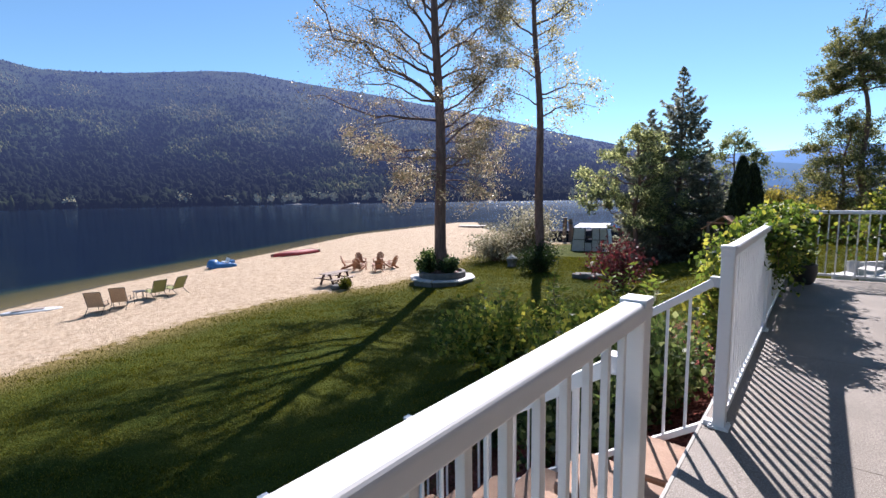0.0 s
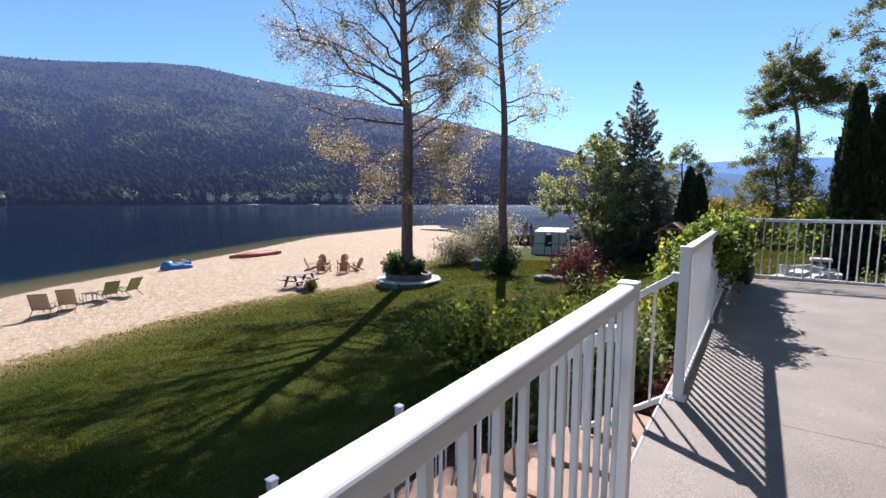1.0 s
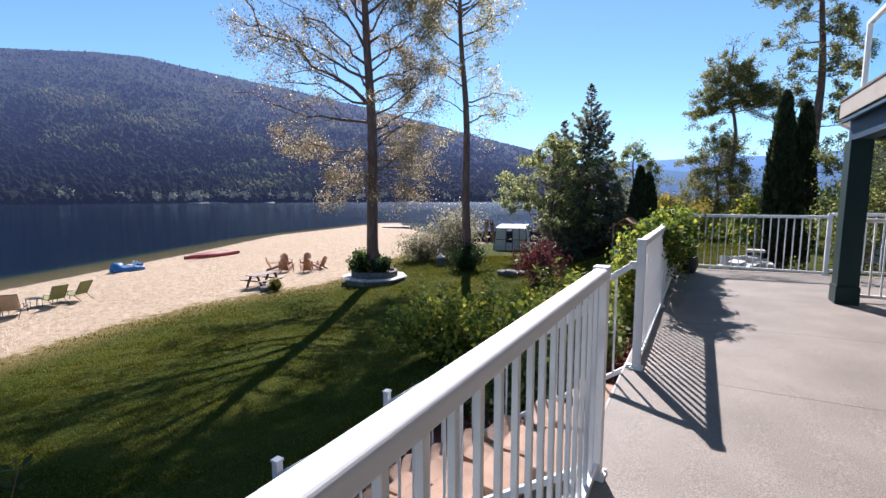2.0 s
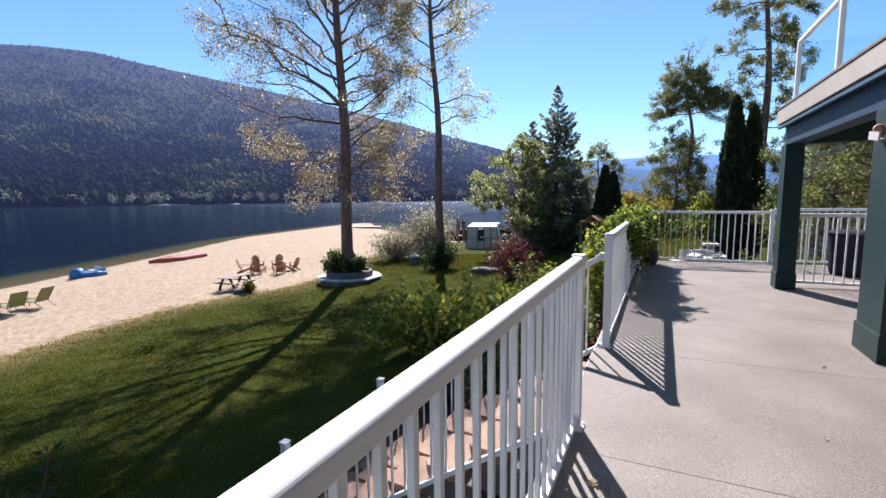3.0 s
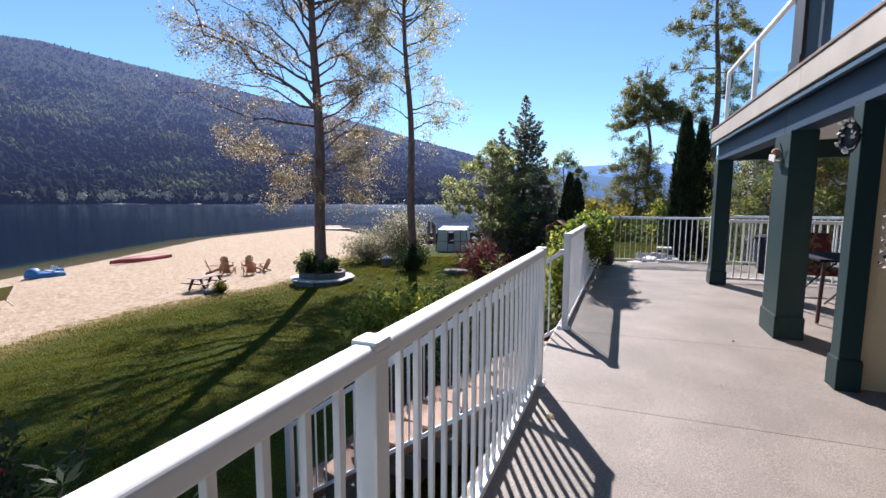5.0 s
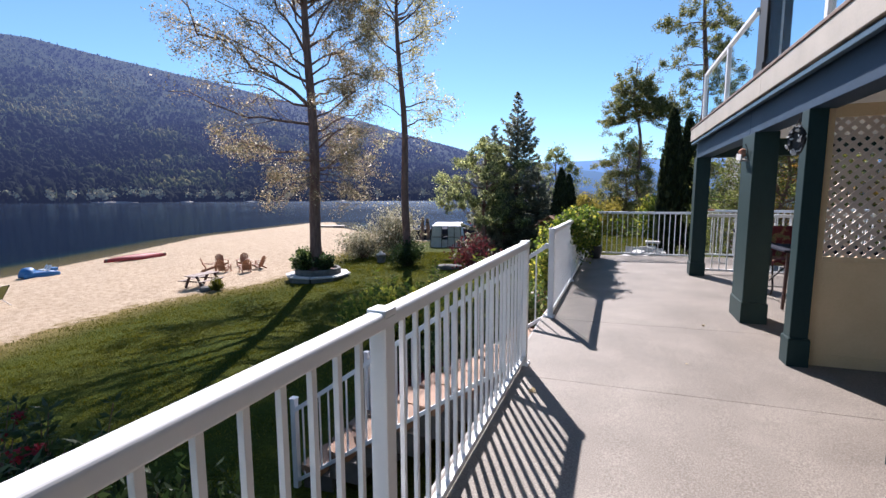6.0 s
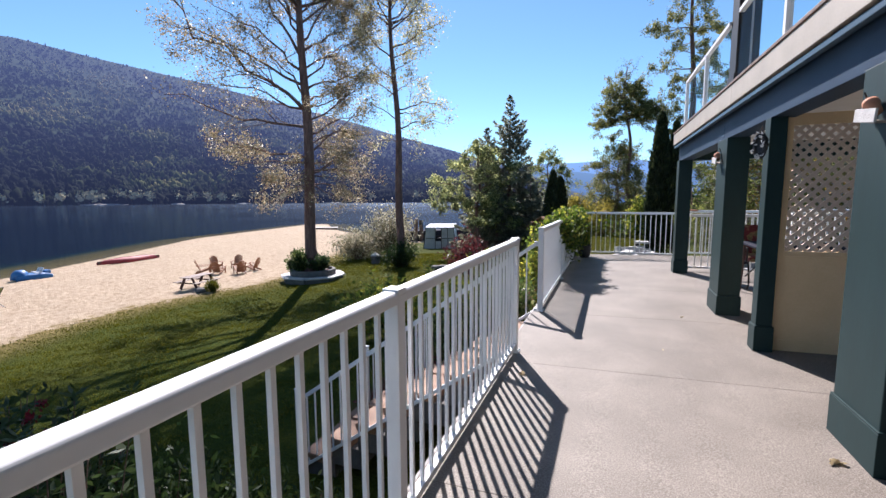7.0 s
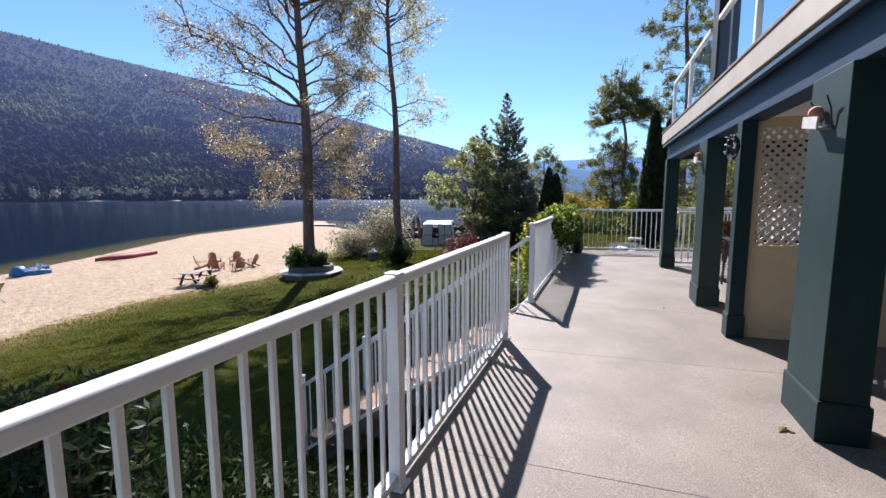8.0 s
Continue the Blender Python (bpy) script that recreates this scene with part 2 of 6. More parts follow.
def ground_material():
    """Lawn and sand by the share of grass stored on the sheet; a lake bed painted darker with depth."""
    m, n, l = tree_of("lawn_and_sand")
    b = n["Principled BSDF"]
    co = n.new("ShaderNodeTexCoord")
    at = n.new("ShaderNodeAttribute")
    at.attribute_name = "grass"
    ml = n.new("ShaderNodeAttribute")
    ml.attribute_name = "mulch"

    def noise_at(scale, detail=5):
        k = n.new("ShaderNodeTexNoise")
        k.inputs["Scale"].default_value, k.inputs["Detail"].default_value = scale, detail
        l.new(co.outputs["Object"], k.inputs[0])
        return k

    def mixed(fac, a, c):
        k = n.new("ShaderNodeMix")
        k.data_type = "RGBA"
        l.new(fac, k.inputs[0]), l.new(a, k.inputs[6]), l.new(c, k.inputs[7])
        return k.outputs[2]

    big, fine, mid = noise_at(0.35), noise_at(28), noise_at(2.4)
    lawn1, lawn2 = ramp(n, [(0.32, (0.015, 0.020, 0.003)), (0.55, (0.045, 0.055, 0.007)), (0.75, (0.098, 0.103, 0.016))]), ramp(n, [(0.35, (0.034, 0.062, 0.008)), (0.65, (0.112, 0.114, 0.017))])
    l.new(fine.outputs[0], lawn1.inputs[0]), l.new(big.outputs[0], lawn2.inputs[0])
    half = n.new("ShaderNodeValue")
    half.outputs[0].default_value = 0.35
    lawn = mixed(half.outputs[0], lawn1.outputs[0], lawn2.outputs[0])
    sand1 = ramp(n, [(0.3, (0.365, 0.277, 0.190)), (0.5, (0.46, 0.357, 0.252)), (0.7, (0.525, 0.418, 0.303))])
    l.new(mid.outputs[0], sand1.inputs[0])
    sand2 = ramp(n, [(0.36, (0.21, 0.15, 0.095)), (0.46, (0.43, 0.333, 0.233)), (0.6, (0.545, 0.432, 0.322))])
    sfine = noise_at(5.5, 3)
    l.new(sfine.outputs[0], sand2.inputs[0])
    sand = mixed(half.outputs[0], sand1.outputs[0], sand2.outputs[0])
    # lake bed: wet sand, then darkened by depth for the light lost in water
    sp = n.new("ShaderNodeSeparateXYZ")
    l.new(co.outputs["Object"], sp.inputs[0])
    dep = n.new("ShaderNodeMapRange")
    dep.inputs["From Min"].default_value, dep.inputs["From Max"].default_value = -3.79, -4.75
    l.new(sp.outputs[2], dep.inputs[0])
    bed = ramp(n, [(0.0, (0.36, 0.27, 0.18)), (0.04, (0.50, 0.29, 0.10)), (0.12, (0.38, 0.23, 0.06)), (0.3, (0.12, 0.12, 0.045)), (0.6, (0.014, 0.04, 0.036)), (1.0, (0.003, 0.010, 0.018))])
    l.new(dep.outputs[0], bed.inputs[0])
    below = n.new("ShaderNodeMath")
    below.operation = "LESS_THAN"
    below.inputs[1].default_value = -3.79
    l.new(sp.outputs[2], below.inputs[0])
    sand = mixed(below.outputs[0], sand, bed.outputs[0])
    # ragged edge between lawn and sand, with a dry strip
    edge = n.new("ShaderNodeMath")
    edge.operation = "MULTIPLY_ADD"
    edge.inputs[1].default_value = 0.7
    ed2 = n.new("ShaderNodeMath")
    ed2.operation = "ADD"
    ed2.inputs[1].default_value = -0.35
    l.new(mid.outputs[0], edge.inputs[0]), l.new(at.outputs["Fac"], edge.inputs[2]), l.new(edge.outputs[0], ed2.inputs[0])
    cut = ramp(n, [(0.42, (0, 0, 0)), (0.58, (1, 1, 1))])
    l.new(ed2.outputs[0], cut.inputs[0])
    dryc = n.new("ShaderNodeMix")
    dryc.data_type = "RGBA"
    dryc.inputs[6].default_value = (0.21, 0.155, 0.062, 1)
    dfac = n.new("ShaderNodeMapRange")
    dfac.inputs["From Min"].default_value, dfac.inputs["From Max"].default_value = 0.52, 1.0
    l.new(at.outputs["Fac"], dfac.inputs[0]), l.new(dfac.outputs[0], dryc.inputs[0]), l.new(lawn, dryc.inputs[7])
    col = mixed(cut.outputs[0], sand, dryc.outputs[2])
    mul = ramp(n, [(0.3, (0.05, 0.02, 0.016)), (0.55, (0.16, 0.05, 0.038)), (0.8, (0.27, 0.10, 0.075))])
    l.new(noise_at(25).outputs[0], mul.inputs[0])
    col = mixed(ml.outputs["Fac"], col, mul.outputs[0])
    l.new(col, b.inputs["Base Color"])
    b.inputs["Roughness"].default_value = 0.9
    b.inputs["Specular IOR Level"].default_value = 0.04
    bp = n.new("ShaderNodeBump")
    bp.inputs["Strength"].default_value, bp.inputs["Distance"].default_value = 1.0, 0.075
    add = n.new("ShaderNodeMath")
    l.new(sfine.outputs[0], add.inputs[0]), l.new(fine.outputs[0], add.inputs[1])
    l.new(add.outputs[0], bp.inputs["Height"]), l.new(bp.outputs[0], b.inputs["Normal"])
    return m


def water_material():
    m, n, l = tree_of("lake_water")
    o = n["Material Output"]
    co, mp = n.new("ShaderNodeTexCoord"), n.new("ShaderNodeMapping")
    mp.inputs["Scale"].default_value = (1.0, 0.35, 1)
    mp.inputs["Rotation"].default_value = (0, 0, radians(35))
    l.new(co.outputs["Object"], mp.inputs[0])
    a, c = n.new("ShaderNodeTexNoise"), n.new("ShaderNodeTexNoise")
    a.inputs["Scale"].default_value, a.inputs["Detail"].default_value = 0.9, 4
    c.inputs["Scale"].default_value, c.inputs["Detail"].default_value = 0.05, 3
    l.new(mp.outputs[0], a.inputs[0]), l.new(mp.outputs[0], c.inputs[0])
    bp = n.new("ShaderNodeBump")
    bp.inputs["Strength"].default_value, bp.inputs["Distance"].default_value = 0.07, 0.05
    l.new(a.outputs[0], bp.inputs["Height"])
    t, g, mx, f = n.new("ShaderNodeBsdfTransparent"), n.new("ShaderNodeBsdfGlossy"), n.new("ShaderNodeMixShader"), n.new("ShaderNodeFresnel")
    t.inputs[0].default_value = (0.62, 0.74, 0.72, 1)
    rr = n.new("ShaderNodeMapRange")
    rr.inputs["To Min"].default_value, rr.inputs["To Max"].default_value = 0.07, 0.14
    l.new(c.outputs[0], rr.inputs[0]), l.new(rr.outputs[0], g.inputs["Roughness"])
    g.inputs["Color"].default_value = (0.45, 0.56, 0.73, 1)
    f.inputs[0].default_value = 1.30
    l.new(bp.outputs[0], g.inputs["Normal"]), l.new(bp.outputs[0], f.inputs["Normal"])
    l.new(f.outputs[0], mx.inputs[0]), l.new(t.outputs[0], mx.inputs[1]), l.new(g.outputs[0], mx.inputs[2]), l.new(mx.outputs[0], o.inputs[0])
    return m


def far_material(name, stops, haze, share, share_end=None):
    """Distant forest as a backdrop; blue haze is put in as emission, stronger with distance."""
    m, n, l = tree_of(name)
    b = n["Principled BSDF"]
    g, co = n.new("ShaderNodeNewGeometry"), n.new("ShaderNodeTexCoord")
    r = ramp(n, stops)
    big = n.new("ShaderNodeTexNoise")
    big.inputs["Scale"].default_value, big.inputs["Detail"].default_value = 0.006, 5
    l.new(co.outputs["Object"], big.inputs[0])
    mx = n.new("ShaderNodeMath")
    mx.operation = "MULTIPLY_ADD"
    mx.inputs[1].default_value = 0.45
    sh = n.new("ShaderNodeMath")
    sh.operation = "MULTIPLY_ADD"
    sh.inputs[1].default_value, sh.inputs[2].default_value = 3.4, -1.46
    l.new(big.outputs[0], sh.inputs[0]), l.new(g.outputs["Random Per Island"], mx.inputs[0]), l.new(sh.outputs[0], mx.inputs[2])
    # the ramp shifts darker towards the foot of the slope, browner higher up
    hp, hm, ha = n.new("ShaderNodeSeparateXYZ"), n.new("ShaderNodeMapRange"), n.new("ShaderNodeMath")
    hm.inputs["From Min"].default_value, hm.inputs["From Max"].default_value = 0, 260
    hm.inputs["To Min"].default_value, hm.inputs["To Max"].default_value = -0.48, 0.14
    l.new(co.outputs["Object"], hp.inputs[0]), l.new(hp.outputs[2], hm.inputs[0])
    l.new(mx.outputs[0], ha.inputs[0]), l.new(hm.outputs[0], ha.inputs[1])
    l.new(ha.outputs[0], r.inputs[0]), l.new(r.outputs[0], b.inputs["Base Color"])
    b.inputs["Roughness"].default_value = 0.95
    b.inputs["Specular IOR Level"].default_value = 0.02
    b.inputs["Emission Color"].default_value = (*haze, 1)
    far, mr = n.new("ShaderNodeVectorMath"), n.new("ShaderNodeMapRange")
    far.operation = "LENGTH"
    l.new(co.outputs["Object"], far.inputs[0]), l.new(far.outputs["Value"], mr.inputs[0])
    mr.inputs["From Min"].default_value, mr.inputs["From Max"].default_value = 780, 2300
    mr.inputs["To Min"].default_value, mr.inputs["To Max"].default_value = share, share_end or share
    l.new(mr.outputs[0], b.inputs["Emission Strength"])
    return m


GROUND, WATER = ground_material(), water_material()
# blue haze over the far slopes, emitted by their materials
HAZE_GLOW = (0.114, 0.151, 0.32)
FAR_SOIL = far_material("far_forest_floor", [(0.0, (0.018, 0.028, 0.014)), (1.0, (0.03, 0.045, 0.02))], HAZE_GLOW, 0.072, 0.35)
FAR_TREES = far_material("far_forest_trees", [(0.0, (0.004, 0.007, 0.005)), (0.3, (0.007, 0.011, 0.006)), (0.5, (0.016, 0.022, 0.009)), (0.7, (0.050, 0.060, 0.020)), (1.0, (0.125, 0.110, 0.042))], HAZE_GLOW, 0.072, 0.35)
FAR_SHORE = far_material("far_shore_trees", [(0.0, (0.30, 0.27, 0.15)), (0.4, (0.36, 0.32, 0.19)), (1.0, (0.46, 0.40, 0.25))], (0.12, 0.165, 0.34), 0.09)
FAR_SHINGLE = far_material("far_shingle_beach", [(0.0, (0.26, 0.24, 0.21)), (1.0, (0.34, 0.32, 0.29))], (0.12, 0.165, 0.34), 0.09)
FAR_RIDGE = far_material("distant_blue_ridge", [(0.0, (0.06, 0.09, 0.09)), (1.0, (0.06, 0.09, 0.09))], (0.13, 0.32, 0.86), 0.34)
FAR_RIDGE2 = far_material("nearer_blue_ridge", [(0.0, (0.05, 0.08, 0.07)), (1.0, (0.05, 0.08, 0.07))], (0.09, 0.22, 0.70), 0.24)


# ---------------------------------------------------------------- building helpers
def link_mesh(name, mesh, material, parent=None, label="", m=None):
    mesh.materials.append(material)
    ob = new(name, mesh)
    if parent:
        ob.parent = parent
    if m is not None:
        ob.matrix_basis = m
    if label:
        ob["label"] = label
    return ob


def part(name, bm, material, parent=None, label="", smooth=False):
    me = bpy.data.meshes.new(name)
    if smooth:
        for f in bm.faces:
            f.smooth = True
    bm.to_mesh(me)
    bm.free()
    return link_mesh(name, me, material, parent, label)


def thing(name, place, label, category, group="", kind="", turn=0):
    e = new(name)
    e.empty_display_size = 0.2
    e.matrix_basis = pose(*place, 0, 0, turn)
    return tagged(e, label, category, group, kind)


def box(bm, x0, x1, y0, y1, z0, z1, bevel=0.0):
    r = bmesh.ops.create_cube(bm, size=1.0)
    bmesh.ops.scale(bm, vec=(x1 - x0, y1 - y0, z1 - z0), verts=r["verts"])
    bmesh.ops.translate(bm, vec=((x0 + x1) / 2, (y0 + y1) / 2, (z0 + z1) / 2), verts=r["verts"])
    if bevel:
        es = list({e for v in r["verts"] for e in v.link_edges})
        bmesh.ops.bevel(bm, geom=es, offset=bevel, segments=2, affect="EDGES", profile=0.6)


def box_bm(*a, bevel=0.0):
    bm = bmesh.new()
    box(bm, *a, bevel=bevel)
    return bm


def beam(bm, a, b, w, h, bevel=0.0):
    """A bar of w (sideways) by h (upright) from a to b."""
    a, b = Vector(a), Vector(b)
    d = b - a
    r = bmesh.ops.create_cube(bm, size=1.0)
    bmesh.ops.scale(bm, vec=(d.length, w, h), verts=r["verts"])
    if bevel:
        es = list({e for v in r["verts"] for e in v.link_edges})
        res = bmesh.ops.bevel(bm, geom=es, offset=bevel, segments=2, affect="EDGES", profile=0.6)
        vs = list({v for f in res["faces"] for v in f.verts} | {v for v in r["verts"] if v.is_valid})
    else:
        vs = r["verts"]
    x = d.normalized()
    y = Vector((0, 0, 1)).cross(x)
    y = y.normalized() if y.length > 1e-4 else Vector((0, 1, 0))
    m = Matrix((x, y, x.cross(y))).transposed().to_4x4()
    m.translation = (a + b) / 2
    bmesh.ops.transform(bm, matrix=m, verts=vs)


def beam_bm(a, b, w, h, bevel=0.0):
    bm = bmesh.new()
    beam(bm, a, b, w, h, bevel)
    return bm


def tube(bm, pts, radii, sides=7):
    """A tapered tube through pts."""
    rings = []
    for k, p in enumerate(pts):
        p = Vector(p)
        d = Vector(pts[min(k + 1, len(pts) - 1)]) - Vector(pts[max(k - 1, 0)])
        q = Vector((0, 0, 1)).rotation_difference(d.normalized() if d.length > 1e-6 else Vector((0, 0, 1)))
        rings.append([bm.verts.new(p + q @ Vector((radii[k] * math.cos(6.2832 * s / sides), radii[k] * math.sin(6.2832 * s / sides), 0))) for s in range(sides)])
    for a, b in zip(rings, rings[1:]):
        for s in range(sides):
            bm.faces.new((a[s], a[(s + 1) % sides], b[(s + 1) % sides], b[s]))
    bm.faces.new(rings[0][::-1])
    bm.faces.new(rings[-1])


def tube_bm(pts, radii, sides=7):
    bm = bmesh.new()
    tube(bm, pts, radii, sides)
    return bm


def lathe_bm(profile, sides=16):
    """A turned body from (radius, height) rows."""
    bm = bmesh.new()
    rings = [[bm.verts.new((r * math.cos(6.2832 * s / sides), r * math.sin(6.2832 * s / sides), z)) for s in range(sides)] for r, z in profile]
    for a, b in zip(rings, rings[1:]):
        for s in range(sides):
            bm.faces.new((a[s], a[(s + 1) % sides], b[(s + 1) % sides], b[s]))
    bm.faces.new(rings[0][::-1])
    bm.faces.new(rings[-1])
    return bm


def array_mesh(name, verts, faces):
    me = bpy.data.meshes.new(name)
    me.vertices.add(len(verts))
    me.vertices.foreach_set("co", np.asarray(verts, dtype=np.float32).ravel())
    faces = np.asarray(faces, dtype=np.int32)
    k = faces.shape[1]
    me.loops.add(faces.size)
    me.loops.foreach_set("vertex_index", faces.ravel())
    me.polygons.add(len(faces))
    me.polygons.foreach_set("loop_start", np.arange(0, faces.size, k, dtype=np.int32))
    me.polygons.foreach_set("loop_total", np.full(len(faces), k, dtype=np.int32))
    me.update()
    me.validate()
    return me


def leaf_mesh(name, centres, size, rng, long=1.5, droop=0.3, aim=None, spread=1.0, broad=False):
    """Small folded leaves at the centres; aim: the way in which they point; broad: heart-shaped with a tip."""
    c = np.asarray(centres, float)
    n = len(c)
    d = rng.normal(size=(n, 3)) * spread
    if aim is not None:
        d += np.asarray(aim)
    d[:, 2] -= droop
    d /= np.linalg.norm(d, axis=1)[:, None] + 1e-9
    s = np.cross(d, rng.normal(size=(n, 3)))
    s /= np.linalg.norm(s, axis=1)[:, None] + 1e-9
    u = np.cross(d, s)
    k = size * rng.uniform(0.6, 1.35, n)[:, None]
    if broad:
        v = np.empty((n, 7, 3))
        for i, (p, q, e) in enumerate(((-0.42, 0.0, -0.05), (-0.5, 0.3, 0.05), (-0.1, 0.52, 0.12), (0.22, 0.30, 0.06), (0.62, 0.0, -0.14), (0.22, -0.30, 0.06), (-0.1, -0.52, 0.12))):
            v[:, i] = c + d * k * long * p + s * k * q + u * k * e
        return array_mesh(name, v.reshape(-1, 3), np.arange(n * 7).reshape(n, 7))
    v = np.empty((n, 4, 3))
    v[:, 0] = c - d * k * long * 0.5
    v[:, 1] = c + s * k * 0.5 + u * k * 0.12
    v[:, 2] = c + d * k * long * 0.5
    v[:, 3] = c - s * k * 0.5 + u * k * 0.12
    return array_mesh(name, v.reshape(-1, 3), np.arange(n * 4).reshape(n, 4))

# ---------------------------------------------------------------- ground, lake, mountains
WATER_Z = -3.8
LAND = [(-12, -80), (-21, -20), (-29.7, 0), (-33.9, 5.5), (-37.9, 13.5), (-42, 21.5), (-53, 41), (-60, 74), (-57, 77), (-45, 62), (-32, 52), (-20, 47), (-8, 58), (10, 78), (40, 95), (140, 105), (140, -80)]
LAWN = [(-10, -80), (-15, -12), (-16.5, -0.5), (-17.4, 2.4), (-18.4, 5.7), (-18.5, 8.5), (-17.8, 11.2), (-16.6, 13.6), (-16.8, 16), (-18.5, 21), (-22, 31), (-21, 43), (-17, 46), (-6, 56), (12, 76), (40, 93), (140, 103), (140, -80)]


def inside_distance(poly, x, y):
    """Signed distance to the outline of poly, positive inside."""
    best = np.full(x.shape, 1e9)
    odd = np.zeros(x.shape, bool)
    for (ax, ay), (bx, by) in zip(poly, poly[1:] + poly[:1]):
        dx, dy = bx - ax, by - ay
        t = np.clip(((x - ax) * dx + (y - ay) * dy) / (dx * dx + dy * dy), 0, 1)
        best = np.minimum(best, np.hypot(x - ax - t * dx, y - ay - t * dy))
        if dy:
            odd ^= ((ay > y) != (by > y)) & (x < (y - ay) * dx / dy + ax)
    return np.where(odd, best, -best)


def smooth(a, b, t):
    k = np.clip((t - a) / (b - a), 0, 1)
    return k * k * (3 - 2 * k)


def land_height(x, y):
    x, y = np.asarray(x, float), np.asarray(y, float)
    lawn = np.interp(x, [-40, -24, -16, -8, -3, 0, 6, 40], [-3.6, -3.3, -2.95, -2.45, -1.95, -1.7, -1.3, -1.0])
    bank = -0.5 + 0.45 * np.minimum(x, 0)
    lawn = np.where(x < 0.5, lawn + (np.maximum(lawn, bank) - lawn) * smooth(0.6, 1.9, y) * smooth(13, 8, y), lawn)
    lawn = lawn + (np.maximum(lawn, -1.15) - lawn) * smooth(7, 10, y) * smooth(-4, 0, x) * smooth(40, 25, y)
    lawn = lawn + 0.95 * np.exp(-((x + 12) ** 2 + (y - 37) ** 2) / 90)
    d = inside_distance(LAND, x, y)
    shore = np.where(d > 0, WATER_Z + 0.045 * d * (1 + 1.6 * smooth(-7, 0, x)), WATER_Z + 0.035 * d + 0.07 * np.minimum(d + 4.5, 0))
    shore = np.maximum(shore, -14)
    far = smooth(60, 110, np.hypot(x + 10, y - 20))
    return np.where(d > 0, np.minimum(lawn, shore) * (1 - far) + far * np.minimum(-2.5, shore), shore)


def lawn_z(x, y):
    return float(land_height(np.array([x]), np.array([y]))[0])


def build_ground():
    xs = np.concatenate([[-5000, -2500, -1200, -600, -300, -160, -110], np.arange(-80, -26, 1.5), np.arange(-26, 7, 0.4), np.arange(7, 60, 2.5), [90, 160, 300, 700, 2000, 5000]])
    ys = np.concatenate([[-5000, -1500, -500, -200, -90, -50], np.arange(-30, -8, 2), np.arange(-8, 30, 0.4), np.arange(30, 110, 1.6), [150, 250, 500, 1000, 2500, 5000]])
    X, Y = np.meshgrid(xs, ys, indexing="ij")
    Z = land_height(X, Y)
    rng = np.random.default_rng(3)
    near = (np.abs(X + 20) < 50) & (np.abs(Y - 20) < 60)
    sandy = near & (inside_distance(LAWN, X, Y) < -0.3) & (Z > WATER_Z + 0.05)
    Z = Z + np.where(sandy, rng.normal(size=Z.shape) * 0.022, 0) + np.where(near & ~sandy & (Z > WATER_Z + 0.1), rng.normal(size=Z.shape) * 0.012, 0)
    ny = len(ys)
    idx = np.arange(X.size).reshape(X.shape)
    faces = np.stack([idx[:-1, :-1], idx[1:, :-1], idx[1:, 1:], idx[:-1, 1:]], -1).reshape(-1, 4)
    me = array_mesh("ground", np.stack([X, Y, Z], -1).reshape(-1, 3), faces)
    me.polygons.foreach_set("use_smooth", np.ones(len(me.polygons), bool))
    for key, value in (("grass", np.clip(0.5 + inside_distance(LAWN, X, Y) * 0.21, 0, 1)), ("mulch", smooth(-3.2, -2.2, X) * smooth(1.0, 1.7, Y) * smooth(9, 7.5, Y) * (X < 0.6))):
        a = me.attributes.new(key, "FLOAT", "POINT")
        a.data.foreach_set("value", value.astype(np.float32).ravel())
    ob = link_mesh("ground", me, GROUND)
    tagged(ob, "sunlit green lawn running down to a pale sandy beach", "ground", kind="structure")


build_ground()
bm = bmesh.new()
vs = [bm.verts.new(p) for p in ((-5000, -5000, WATER_Z), (5000, -5000, WATER_Z), (5000, 5000, WATER_Z), (-5000, 5000, WATER_Z))]
bm.faces.new(vs)
lake = part("water", bm, WATER)
tagged(lake, "calm dark blue mountain lake with shallow brown edge", "lake", kind="structure")

# skyline as azimuth, elevation in degrees, seen from the deck
RIDGE = [(-130, 9), (-105, 11), (-92, 13.6), (-84.7, 13.1), (-82, 12.7), (-76.5, 13.2), (-67.6, 14.5), (-63.6, 14.7), (-60, 14.3), (-55.5, 13.8), (-49, 13.0), (-40, 11.4), (-30.7, 9.3), (-26.8, 8.2), (-19.8, 6.4), (-14, 4.6), (-8, 2.4), (-3, 0.6), (0, 0.0)]
SHORE_R, RIDGE_R = 780.0, 2300.0


def slope_height(az, t):
    """Height of the mountain at azimuth az (degrees) and share t of the way from the shore to the ridge."""
    el = np.interp(az, [a for a, _ in RIDGE], [e for _, e in RIDGE])
    top = np.tan(np.radians(el)) * RIDGE_R
    return WATER_Z - 1 + top * (0.25 * t + 0.75 * t ** 1.35)


